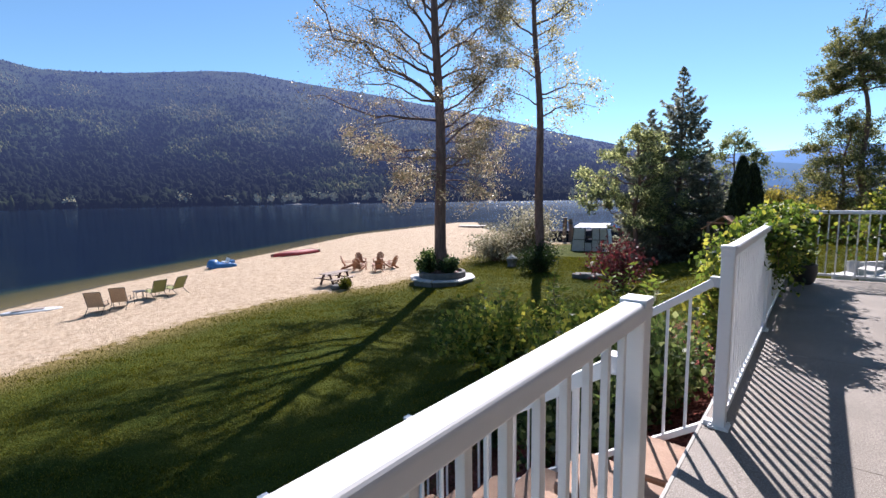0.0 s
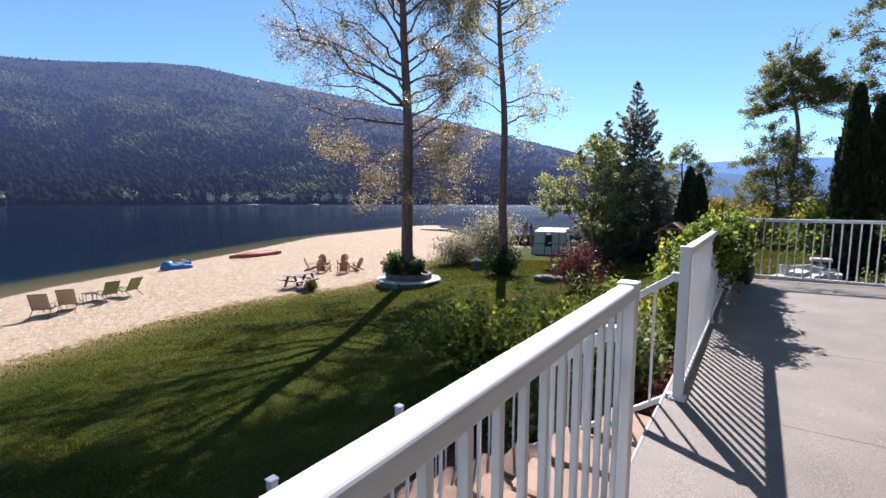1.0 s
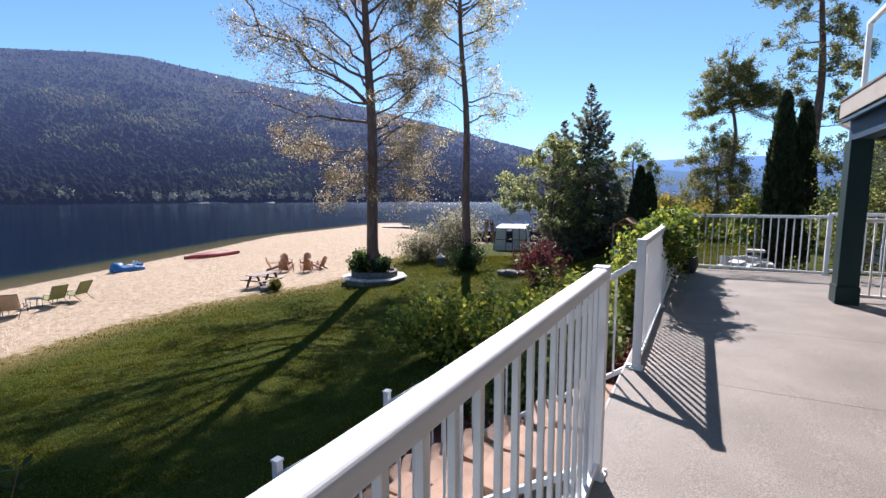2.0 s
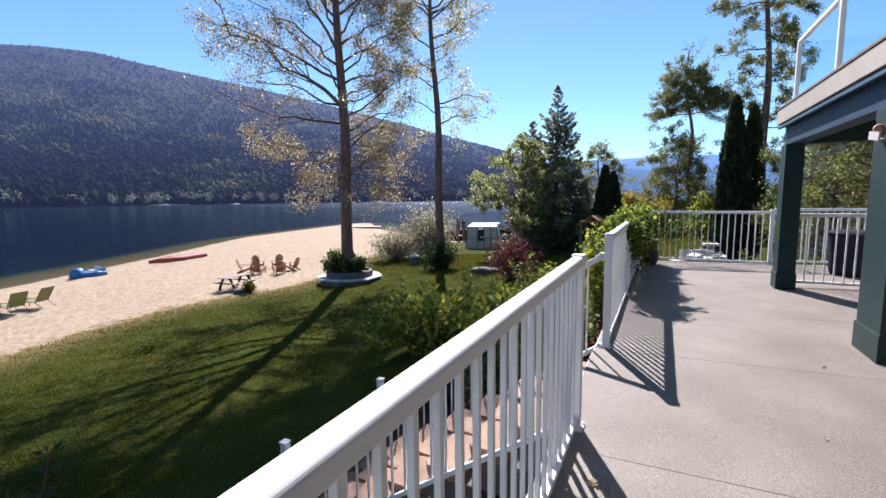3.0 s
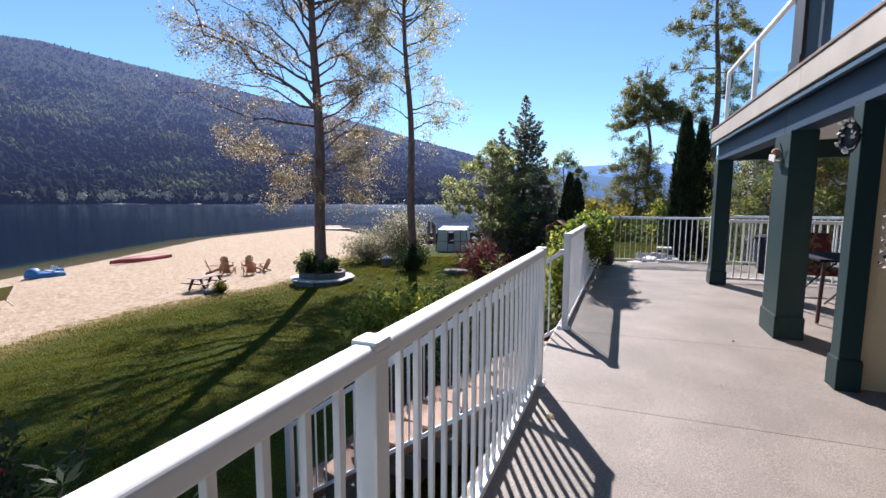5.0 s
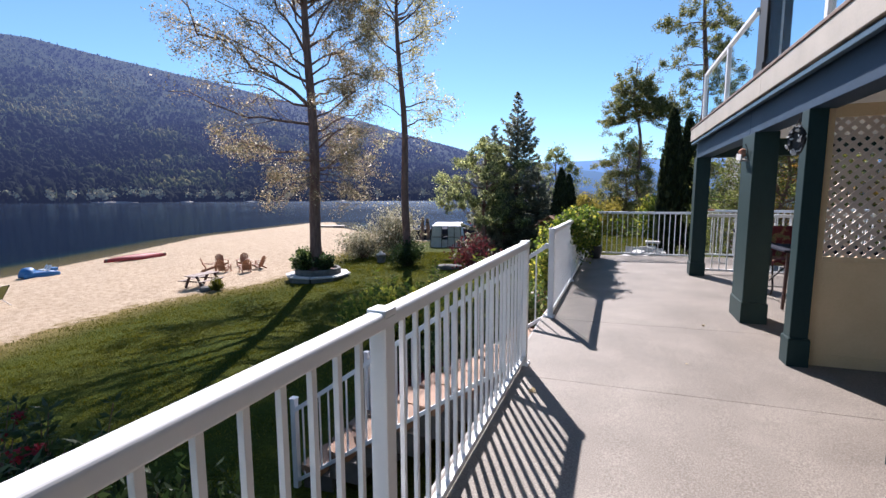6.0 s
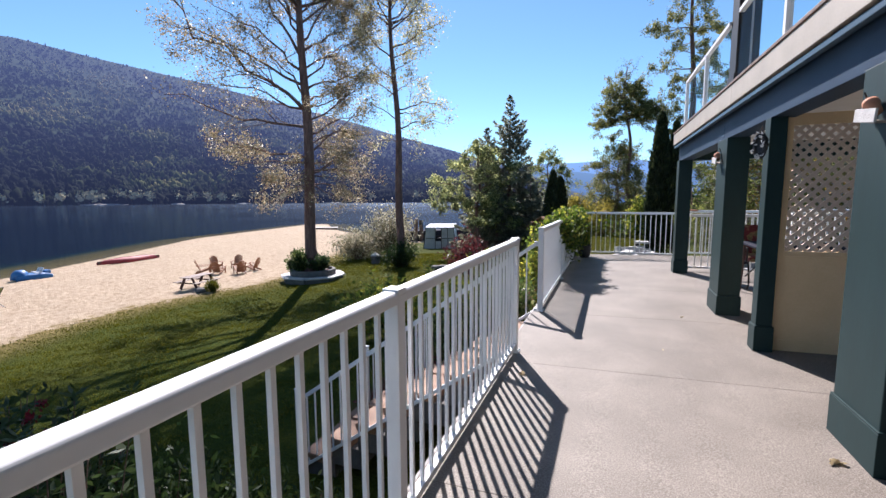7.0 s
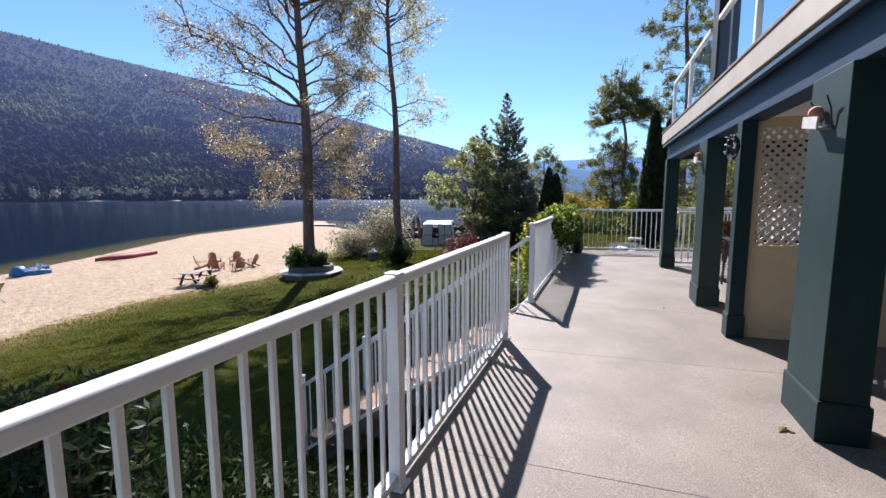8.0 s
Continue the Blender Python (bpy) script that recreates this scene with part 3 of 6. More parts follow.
def build_mountain():
    az = np.linspace(-130, -1, 240)
    t = np.concatenate([np.linspace(0, 1, 56), [1.12, 1.3]])
    A, T = np.meshgrid(az, t, indexing="ij")
    R = SHORE_R + (RIDGE_R - SHORE_R) * T
    Z = slope_height(A, np.minimum(T, 1)) - np.maximum(T - 1, 0) * 900
    rough = np.array([[noise.noise((a * 0.22, tt * 5, 0)) * 26 + noise.noise((a * 0.7, tt * 12, 3)) * 10 for tt in t] for a in az])
    Z = Z + rough * np.sin(np.pi * np.clip(T, 0, 1)) * np.clip(Z / 120, 0, 1)
    P = np.stack([R * np.sin(np.radians(A)), R * np.cos(np.radians(A)), Z], -1)
    idx = np.arange(A.size).reshape(A.shape)
    faces = np.stack([idx[:-1, :-1], idx[1:, :-1], idx[1:, 1:], idx[:-1, 1:]], -1).reshape(-1, 4)
    me = array_mesh("backdrop_mountain", P.reshape(-1, 3), faces)
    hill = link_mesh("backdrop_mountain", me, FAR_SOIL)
    tagged(hill, "forested mountainside across the lake in blue haze", "mountain", kind="structure")
    # the wood on it
    rng = np.random.default_rng(11)
    n = 60000
    a = rng.uniform(-96, -8, n)
    tt = rng.uniform(0, 1, n) ** 1.25
    i, j = np.clip(((a + 130) / 129 * 239), 0, 238.99), np.clip(tt * 55, 0, 54.99)
    i0, j0 = i.astype(int), j.astype(int)
    fi, fj = (i - i0)[:, None], (j - j0)[:, None]
    base = (P[i0, j0] * (1 - fi) + P[i0 + 1, j0] * fi) * (1 - fj) + (P[i0, j0 + 1] * (1 - fi) + P[i0 + 1, j0 + 1] * fi) * fj
    h = np.clip(rng.lognormal(2.12, 0.45, n), 3.2, 21)
    h = h * (1 - 0.5 * tt)
    w = h * np.where(rng.uniform(size=n) < 0.55, rng.uniform(0.16, 0.3, n), rng.uniform(0.28, 0.5, n))
    # leafy crowns among the conifers: broad and blunt
    leafy = rng.uniform(size=n) < 0.34
    w = np.where(leafy, h * rng.uniform(0.42, 0.66, n), w)
    h = np.where(leafy, h * 0.72, h)
    ang = rng.uniform(0, 6.28, n)
    ring = np.arange(4) * 6.2832 / 4
    V = np.zeros((n, 9, 3))
    for k in range(4):
        q = ang + ring[k]
        s = w * rng.uniform(0.7, 1.3, n)
        V[:, k] = base + np.stack([np.cos(q) * s * 0.8, np.sin(q) * s * 0.8, h * 0.05], -1)
        s2 = w * rng.uniform(0.5, 1.0, n)
        V[:, 4 + k] = base + np.stack([np.cos(q + 0.6) * s2, np.sin(q + 0.6) * s2, h * np.where(leafy, rng.uniform(0.6, 0.92, n), rng.uniform(0.35, 0.75, n))], -1)
    V[:, 8] = base + np.stack([rng.normal(size=n), rng.normal(size=n), h], -1)
    tri = []
    for k in range(4):
        m = (k + 1) % 4
        tri += [(k, m, 4 + k), (m, 4 + m, 4 + k), (4 + k, 4 + m, 8)]
    tri = np.array(tri)
    F = (np.arange(n)[:, None, None] * 9 + tri[None]).reshape(-1, 3)
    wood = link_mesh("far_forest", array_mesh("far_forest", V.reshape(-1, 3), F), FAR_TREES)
    tagged(wood, "dense mixed forest with some yellow autumn trees", "forest", kind="stuff")
    # pale trees and a strip of shingle along the far shore
    rng = np.random.default_rng(12)
    pts = []
    for _ in range(150):
        c = rng.choice([-81, -71, -66, -63.5, -62, -60.5, -59.5, -58.8, -57, -56, -54.5, -52, -50.5, -49, -47.5, -46, -43.5, -41, -38, -34, -30, -24])
        q = math.radians(c + rng.normal() * 0.22)
        r = SHORE_R + rng.uniform(-4, 14)
        hh = rng.uniform(5, 15)
        blob = rng.normal(size=(26, 3)) * np.array([hh * 0.2, hh * 0.2, hh * 0.25])
        pts.append(blob + np.array([r * math.sin(q), r * math.cos(q), WATER_Z + 2 + hh * 0.55 + rng.uniform(0, 5)]))
    v, f = [], []
    for a0, a1 in ((-60.4, -56.4), (-52.6, -51.2), (-46.0, -44.4), (-36.0, -33.5)):
        for k in range(13):
            q = math.radians(a0 + (a1 - a0) * k / 12)
            for r, z in ((SHORE_R - 14, WATER_Z + 0.05), (SHORE_R - 3, WATER_Z + 1.5 * math.sin(math.pi * (k + 0.3) / 12.6) + 0.4), (SHORE_R + 8, WATER_Z)):
                v.append((r * math.sin(q), r * math.cos(q), z))
            if k:
                for j in (0, 1):
                    f.append((len(v) - 6 + j, len(v) - 3 + j, len(v) - 2 + j, len(v) - 5 + j))
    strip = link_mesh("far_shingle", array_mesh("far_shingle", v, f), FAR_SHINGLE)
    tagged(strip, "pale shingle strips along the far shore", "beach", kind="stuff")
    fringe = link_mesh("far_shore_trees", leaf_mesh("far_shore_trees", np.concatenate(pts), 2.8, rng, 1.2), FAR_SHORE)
    tagged(fringe, "pale green and yellow trees along the far shore", "forest", kind="stuff")


build_mountain()


def build_ridge(name, rows, radius, material, label):
    az = np.linspace(rows[0][0], rows[-1][0], 160)
    el = np.interp(az, [a for a, _ in rows], [e for _, e in rows]) + np.array([noise.noise((a * 0.9, radius, 0)) * 0.12 for a in az])
    v, f = [], []
    for k, (a, e) in enumerate(zip(az, el)):
        s, c = math.sin(radians(a)), math.cos(radians(a))
        top = radius * math.tan(radians(max(e, 0.02)))
        for r, z in ((radius * 0.8, -6), (radius * 0.9, top * 0.42), (radius, top), (radius * 1.12, -6)):
            v.append((r * s, r * c, z))
        if k:
            for q in range(3):
                f.append((4 * k - 4 + q, 4 * k + q, 4 * k + q + 1, 4 * k - 4 + q + 1))
    ob = link_mesh(name, array_mesh(name, v, f), material)
    tagged(ob, label, "mountain", kind="structure")


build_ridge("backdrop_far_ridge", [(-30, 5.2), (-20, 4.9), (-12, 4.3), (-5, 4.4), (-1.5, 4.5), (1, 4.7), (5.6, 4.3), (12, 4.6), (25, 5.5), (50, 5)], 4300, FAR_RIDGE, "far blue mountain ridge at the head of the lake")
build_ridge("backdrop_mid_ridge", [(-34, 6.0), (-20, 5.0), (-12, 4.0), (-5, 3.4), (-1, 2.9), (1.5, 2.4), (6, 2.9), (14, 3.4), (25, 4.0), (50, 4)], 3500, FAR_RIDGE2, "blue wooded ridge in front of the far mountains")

# ---------------------------------------------------------------- deck
DECK_SLOPE = 0.022


def deck_z(x):
    return DECK_SLOPE * x


def sheared(bm):
    for v in bm.verts:
        v.co.z += deck_z(v.co.x)
    return bm


deck = thing("deck_floor", (0, 0, 0), "pinkish grey exposed aggregate concrete deck with straight joints", "deck", kind="structure")
JOINTS = [-9.0, -7.38, -5.6, -3.82, -2.04, -0.25, 1.56, 3.34, 5.12, 7.85]
for a, b in zip(JOINTS, JOINTS[1:]):
    part("slab", sheared(box_bm(-0.08, 2.72, a + 0.0015, b - 0.0015, -0.14, 0.0, bevel=0.003)), CONCRETE, deck)
    part("slab", sheared(box_bm(2.728, 5.6, a + 0.0015, b - 0.0015, -0.14, 0.0, bevel=0.003)), CONCRETE, deck)
part("slab_bed", sheared(box_bm(-0.075, 5.6, -9, 7.84, -0.3, -0.02)), RETAIN, deck)
part("edge_strip", sheared(box_bm(-0.10, -0.082, -9, 7.85, -0.16, -0.002, bevel=0.004)), RETAIN, deck, "bare concrete edge")
wall = part("wall_foundation", box_bm(-0.05, 5.6, -9, 7.8, -2.3, -0.3), RETAIN)
tagged(wall, "grey concrete foundation wall under the deck", "wall", kind="structure")

# ---------------------------------------------------------------- railings
POST_W, RAIL_W, PITCH = 0.064, 0.068, 0.112


def shared_part(name, mesh, parent, m):
    ob = new(name, mesh)
    ob.parent = parent
    ob.matrix_basis = m
    return ob


def mesh_of(name, bm, material):
    me = bpy.data.meshes.new(name)
    bm.to_mesh(me)
    bm.free()
    me.materials.append(material)
    return me


def rail_profile_bm(length):
    """A moulded top rail along +x with a rounded top."""
    bm = bmesh.new()
    prof = [(-0.44, 0.0), (-0.5, 0.12)]
    for sx in (-1, 1):
        arc = [(sx * (0.5 - 0.24 + 0.24 * math.cos(a)), 0.66 + 0.34 * math.sin(a)) for a in [math.pi / 2 * q / 6 for q in range(7)]]
        prof += arc if sx < 0 else arc[::-1]
    prof += [(0.5, 0.12), (0.44, 0.0)]
    n = len(prof)
    ends = []
    for x in (0, length):
        ends.append([bm.verts.new((x, p * RAIL_W, 1.012 + q * 0.053)) for p, q in prof])
    for k in range(n):
        bm.faces.new((ends[0][k], ends[0][(k + 1) % n], ends[1][(k + 1) % n], ends[1][k]))
    bm.faces.new(ends[0][::-1])
    bm.faces.new(ends[1])
    bmesh.ops.recalc_face_normals(bm, faces=bm.faces[:])
    return bm


POST_MESH = mesh_of("post", box_bm(-POST_W / 2, POST_W / 2, -POST_W / 2, POST_W / 2, 0, 1.060, bevel=0.006), WHITE)
cap = bmesh.new()
box(cap, -0.037, 0.037, -0.037, 0.037, 1.048, 1.074, bevel=0.007)
box(cap, -0.0345, 0.0345, -0.0345, 0.0345, 1.012, 1.047, bevel=0.004)
CAP_MESH = mesh_of("post_cap", cap, WHITE)
foot = bmesh.new()
box(foot, -0.052, 0.052, -0.052, 0.052, 0, 0.012, bevel=0.004)
for sx in (-0.041, 0.041):
    for sy in (-0.041, 0.041):
        box(foot, sx - 0.008, sx + 0.008, sy - 0.008, sy + 0.008, 0.012, 0.022, bevel=0.003)
FOOT_MESH = mesh_of("base_plate", foot, WHITE)
BAL_MESH = mesh_of("baluster", box_bm(-0.0095, 0.0095, -0.0095, 0.0095, 0.07, 1.014, bevel=0.002), WHITE)


def railing(start, end, posts, label, group="deck railings"):
    """A straight level railing on the deck; posts: distances along it."""
    a, b = Vector((*start, deck_z(start[0]))), Vector((*end, deck_z(end[0])))
    L = (b - a).length
    r = thing("railing", a, label, "railing", group, turn=math.degrees(math.atan2(b.y - a.y, b.x - a.x)))
    drop = (b.z - a.z) / L
    for p in posts:
        m = pose(p, 0, p * drop)
        post = shared_part("post", POST_MESH, r, m)
        shared_part("post_cap", CAP_MESH, post, Matrix())
        shared_part("base_plate", FOOT_MESH, post, Matrix())
    stops = sorted(set([0.0, *posts, L]))
    for p, q in zip(stops, stops[1:]):
        p0, q0 = p + (POST_W / 2 if p in posts else 0), q - (POST_W / 2 if q in posts else 0)
        if q0 - p0 < 0.1:
            continue
        ob = part("top_rail", rail_profile_bm(q0 - p0), WHITE, r)
        ob.matrix_basis = pose(p0, 0, (p + q) / 2 * drop)
        ob = part("bottom_rail", box_bm(0, q0 - p0, -0.022, 0.022, 0.045, 0.082, bevel=0.004), WHITE, r)
        ob.matrix_basis = pose(p0, 0, (p + q) / 2 * drop)
        n = max(1, int(round((q0 - p0) / PITCH)) - 1)
        for k in range(n):
            x = p0 + (q0 - p0) * (k + 1) / (n + 1)
            shared_part("baluster", BAL_MESH, r, pose(x, 0, x * drop))
    return r


railing((0, -5.68), (0, 0), [0.86, 3.26, 5.68], "white aluminium deck railing with flat balusters, beside the stone steps")
railing((0, 1.63), (0, 7.75), [0.0, 2.42, 4.84], "white aluminium deck railing overgrown by a vine")
railing((0, 7.75), (5.5, 7.75), [0.0, 2.32, 4.7], "white aluminium railing at the far end of the deck")
railing((2.20, 5.38), (5.5, 5.38), [1.6], "lower white aluminium railing across the covered porch")

# ---------------------------------------------------------------- stone steps down the bank
STEP_X = [-0.10, -0.46, -0.82, -1.18, -1.54, -1.90, -2.26, -2.62]
steps = thing("garden_steps", (0, 0, 0), "tan flagstone steps going down the bank from the deck", "steps", kind="structure")
rng = np.random.default_rng(5)


def flagstone_bm(x0, x1, y0, y1, z, thick, rng):
    """An irregular slab with rounded corners."""
    bm = bmesh.new()
    cx, cy = (x0 + x1) / 2, (y0 + y1) / 2
    ring = []
    for k in range(12):
        t = 6.2832 * k / 12
        c, s = math.cos(t), math.sin(t)
        p = 0.32
        px = cx + (x1 - x0) / 2 * math.copysign(abs(c) ** p, c) * rng.uniform(0.94, 1.05)
        py = cy + (y1 - y0) / 2 * math.copysign(abs(s) ** p, s) * rng.uniform(0.95, 1.03)
        ring.append((px, py))
    top = [bm.verts.new((x, y, z + rng.uniform(-0.006, 0.006))) for x, y in ring]
    low = [bm.verts.new((cx + (x - cx) * 1.03, cy + (y - cy) * 1.02, z - 0.02)) for x, y in ring]
    bot = [bm.verts.new((cx + (x - cx) * 0.97, cy + (y - cy) * 0.98, z - thick)) for x, y in ring]
    bm.faces.new(top), bm.faces.new(bot[::-1])
    for a, b in ((low, top), (bot, low)):
        for k in range(12):
            bm.faces.new((a[k], a[(k + 1) % 12], b[(k + 1) % 12], b[k]))
    return bm


for k, (x1, x0) in enumerate(zip(STEP_X, STEP_X[1:])):
    z = -0.15 - 0.243 * k
    cuts = [0.10, 0.10 + rng.uniform(0.45, 0.6), 0.62 + rng.uniform(0.35, 0.5), 1.56]
    for y0, y1 in zip(cuts, cuts[1:]):
        part("tread", flagstone_bm(x0 + 0.03, x1 - 0.02, y0 + 0.022, y1 - 0.022, z + rng.uniform(-0.012, 0.012), 0.09, rng), SLAB, steps)
    # risers set back and coloured dark, for the shaded gaps under the treads
    part("riser_stone", box_bm(x0 + 0.06, x1 + 0.1, 0.16, 1.5, z - 0.34, z - 0.085, bevel=0.015), DARK_STONE, steps)


def stair_rail(y, x_top, z_top, xb, zb, slant, label):
    """A sloping railing beside the steps; slant: how far its foot stands aside."""
    r = thing("stair_railing", (0, y, 0), label, "railing", "stair railings")
    sl = (z_top - zb) / (x_top - xb)
    for name, dz, w, h in (("top_rail", 0.0, 0.05, 0.045), ("bottom_rail", -0.86, 0.04, 0.036)):
        part(name, beam_bm((x_top, 0, z_top + dz), (xb, slant, zb + dz), w, h, bevel=0.004), WHITE, r)
    n = int((x_top - xb) / 0.118)
    for k in range(1, n):
        x, dy = x_top + (xb - x_top) * k / n, slant * k / n
        z = z_top + (x - x_top) * sl
        part("baluster", box_bm(x - 0.008, x + 0.008, dy - 0.008, dy + 0.008, z - 0.86, z, bevel=0.002), WHITE, r)
    part("post", box_bm(xb - 0.033, xb + 0.033, slant - 0.033, slant + 0.033, -1.95, zb + 0.14, bevel=0.005), WHITE, r)
    part("post_cap", box_bm(xb - 0.04, xb + 0.04, slant - 0.04, slant + 0.04, zb + 0.14, zb + 0.158, bevel=0.005), WHITE, r)
    for dz in (0.0, -0.86):
        part("bracket", box_bm(x_top - 0.02, x_top + 0.03, -0.025, 0.025, z_top + dz - 0.03, z_top + dz + 0.03, bevel=0.005), PALE_PLASTIC, r, "grey swivel bracket")


stair_rail(1.63, -0.06, 0.86, -2.56, -0.91, -0.04, "white aluminium stair railing sloping down from the deck post")
stair_rail(0.02, -0.06, 0.86, -2.64, -0.98, 0.13, "white aluminium stair railing on the near side of the steps")

# ---------------------------------------------------------------- house: porch columns, beam, upper deck
BEAM_Z0, BEAM_Z1 = 2.108, 2.374
HOUSE_TURN = -0.02


def housed(bm):
    """The house front runs slightly askew to the lake railing."""
    for v in bm.verts:
        v.co.x += HOUSE_TURN * v.co.y
    return bm


def column(x0, x1, y0, y1, label):
    c = thing("porch_column", ((x0 + x1) / 2, (y0 + y1) / 2, deck_z(x0)), label, "column", "porch columns")
    hx, hy = (x1 - x0) / 2, (y1 - y0) / 2
    part("shaft", box_bm(-hx + 0.012, hx - 0.012, -hy + 0.016, hy - 0.016, 0.0, BEAM_Z0 - deck_z(x0) + 0.002, bevel=0.006), GREEN_PAINT, c)
    bm = bmesh.new()
    box(bm, -hx, hx, -hy, hy, 0.0, 0.225, bevel=0.004)
    plinth = part("plinth", bm, GREEN_PAINT, c)
    part("plinth_cap", box_bm(-hx + 0.002, hx - 0.002, -hy + 0.002, hy - 0.002, 0.2255, 0.236, bevel=0.004), GREEN_PAINT, plinth)
    return c


column(1.93, 2.17, 5.12, 5.44, "square dark green painted porch column with plinth, at the deck corner")
column(2.01, 2.26, 1.94, 2.46, "wide dark green porch column with a hanging wall pot")
column(2.05, 2.20, 0.62, 0.80, "narrow dark green porch column with a wreath on it")
column(2.06, 2.31, -1.33, -0.82, "wide dark green porch column beside the lattice screen")
column(2.13, 2.38, -4.7, -4.2, "wide dark green porch column of the covered porch")

beam_ob = thing("porch_beam", (0, 0, 0), "teal painted beam over the porch columns in the shade of the balcony edge", "beam", kind="structure")
for a, b in ((-9, -1.6), (-1.597, 2.2), (2.203, 5.40)):
    part("beam_board", housed(box_bm(2.078, 2.27, a, b, BEAM_Z0, BEAM_Z1, bevel=0.004)), BAND_PAINT, beam_ob)
part("end_beam", housed(box_bm(2.275, 5.6, 5.2, 5.40, BEAM_Z0, BEAM_Z1, bevel=0.005)), GREEN_PAINT, beam_ob)
up = thing("upper_deck", (0, 0, 0), "upper deck with cream fascia board and slate blue drip trim", "balcony", kind="structure")
part("floor_slab", housed(box_bm(2.02, 5.6, -9, 5.40, 2.42, 2.60)), RETAIN, up)
part("edge_soffit", housed(box_bm(2.034, 2.27, -9, 5.40, 2.376, 2.402)), BEAM_PAINT, up, "navy soffit under the deck edge")
for a, b in ((-9, -2.6), (-2.597, 1.55), (1.553, 5.435)):
    part("fascia", housed(box_bm(1.975, 2.017, a, b, 2.405, 2.603, bevel=0.004)), FASCIA_PAINT, up, "cream painted fascia board")
    part("drip_trim", housed(box_bm(1.990, 2.030, a, b, 2.346, 2.386, bevel=0.004)), BLUE_PAINT, up, "slate blue drip trim")
part("fascia_end", housed(box_bm(2.02, 5.6, 5.402, 5.435, 2.405, 2.60, bevel=0.004)), FASCIA_PAINT, up, "cream painted fascia board")
part("capping", housed(box_bm(1.965, 2.10, -9, 5.45, 2.606, 2.635, bevel=0.005)), DARK_WOOD, up, "dark brown deck edge capping")
ceil = part("ceiling", housed(box_bm(2.275, 5.6, -9, 5.19, 2.378, 2.415)), SOFFIT)
tagged(ceil, "white boarded soffit ceiling of the porch", "ceiling", kind="structure")

glass_rail = thing("glass_railing", (0, 0, 2.635), "white framed glass railing along the upper deck", "railing")
GLASS_POSTS = [5.16, 3.62, 0.56, -1.0, -2.5, -4.0]
for y in GLASS_POSTS:
    part("post", housed(box_bm(2.092, 2.142, y - 0.03, y + 0.03, 0, 0.86, bevel=0.005)), WHITE, glass_rail)
for y1, y0 in ((5.16, 3.62), (3.62, 2.32), (1.98, 0.56), (0.56, -1.0), (-1.0, -2.5), (-2.5, -4.0)):
    part("top_rail", housed(box_bm(2.090, 2.144, y0 + 0.03, y1 - 0.03, 0.815, 0.862, bevel=0.006)), WHITE, glass_rail)
    part("bottom_rail", housed(box_bm(2.100, 2.134, y0 + 0.03, y1 - 0.03, 0.04, 0.075, bevel=0.004)), WHITE, glass_rail)
    g = part("pane", housed(box_bm(2.114, 2.120, y0 + 0.035, y1 - 0.035, 0.076, 0.814)), GLASS, glass_rail, "clear glass pane")
    g.visible_shadow = False
for x0, x1 in ((2.14, 3.6), (3.6, 5.4)):
    g = part("pane", housed(box_bm(x0 + 0.02, x1 - 0.04, 5.157, 5.163, 0.076, 0.814)), GLASS, glass_rail, "clear glass pane")
    g.visible_shadow = False
    part("post", housed(box_bm(x1 - 0.03, x1 + 0.02, 5.13, 5.19, 0, 0.86, bevel=0.005)), WHITE, glass_rail)


def upper_column(y):
    c = thing("upper_column", (2.225 + HOUSE_TURN * y, y, 2.635), "dark brown square column on the upper deck", "column", "upper columns")
    part("shaft", box_bm(-0.11, 0.11, -0.15, 0.15, 0.0, 2.6, bevel=0.006), DARK_BROWN_PAINT, c)
    part("plinth", box_bm(-0.125, 0.125, -0.165, 0.165, 0.0, 0.2, bevel=0.004), DARK_BROWN_PAINT, c)
    part("downpipe", tube_bm([(0.02, -0.178, 0.0), (0.02, -0.178, 2.59)], [0.011, 0.011], 8), STONE, c, "thin pale grey pipe")


upper_column(2.2)
upper_column(-4.2)
w = part("wall_house", box_bm(4.6, 4.8, -5.68, 4.9, -0.3, 2.37), STUCCO)
tagged(w, "plain painted house wall behind the porch", "wall", kind="structure")
# upper wall and roof out of view, added to keep sky light off the column
w = part("wall_upper_blocker", box_bm(4.6, 4.8, -5.68, 2.4, 2.61, 5.23), STUCCO)
tagged(w, "unseen plain house wall behind the upper deck, added to block sky light", "wall", kind="structure")
w = part("roof", housed(box_bm(1.75, 6.4, -5.68, 2.55, 5.235, 5.45)), ROOFING)
tagged(w, "unseen shingled roof over the upper deck, added to block sky light", "roof", kind="structure")
# unseen wall behind the camera, added dark to cut light on the columns' near faces
w = part("wall_back_blocker", box_bm(-0.3, 6.5, -5.95, -5.7, -2.0, 6.5), GREEN_PAINT)
tagged(w, "unseen dark green wall added across the deck's end to cut light from behind", "wall", kind="structure")

# lattice screen between the columns
screen = thing("lattice_screen", (0, 0, deck_z(2.3)), "beige privacy screen, solid below and diagonal lattice above", "screen")
SX0, SX1, SY = 2.20, 4.55, 0.72
part("lower_panel", box_bm(SX0 + 0.05, SX1, SY - 0.012, SY + 0.012, 0.06, 0.86), BEIGE_PAINT, screen, "flat beige lower panel")
part("kick_rail", box_bm(SX0 + 0.05, SX1, SY - 0.02, SY + 0.02, 0.0, 0.1, bevel=0.003), BEIGE_PAINT, screen)
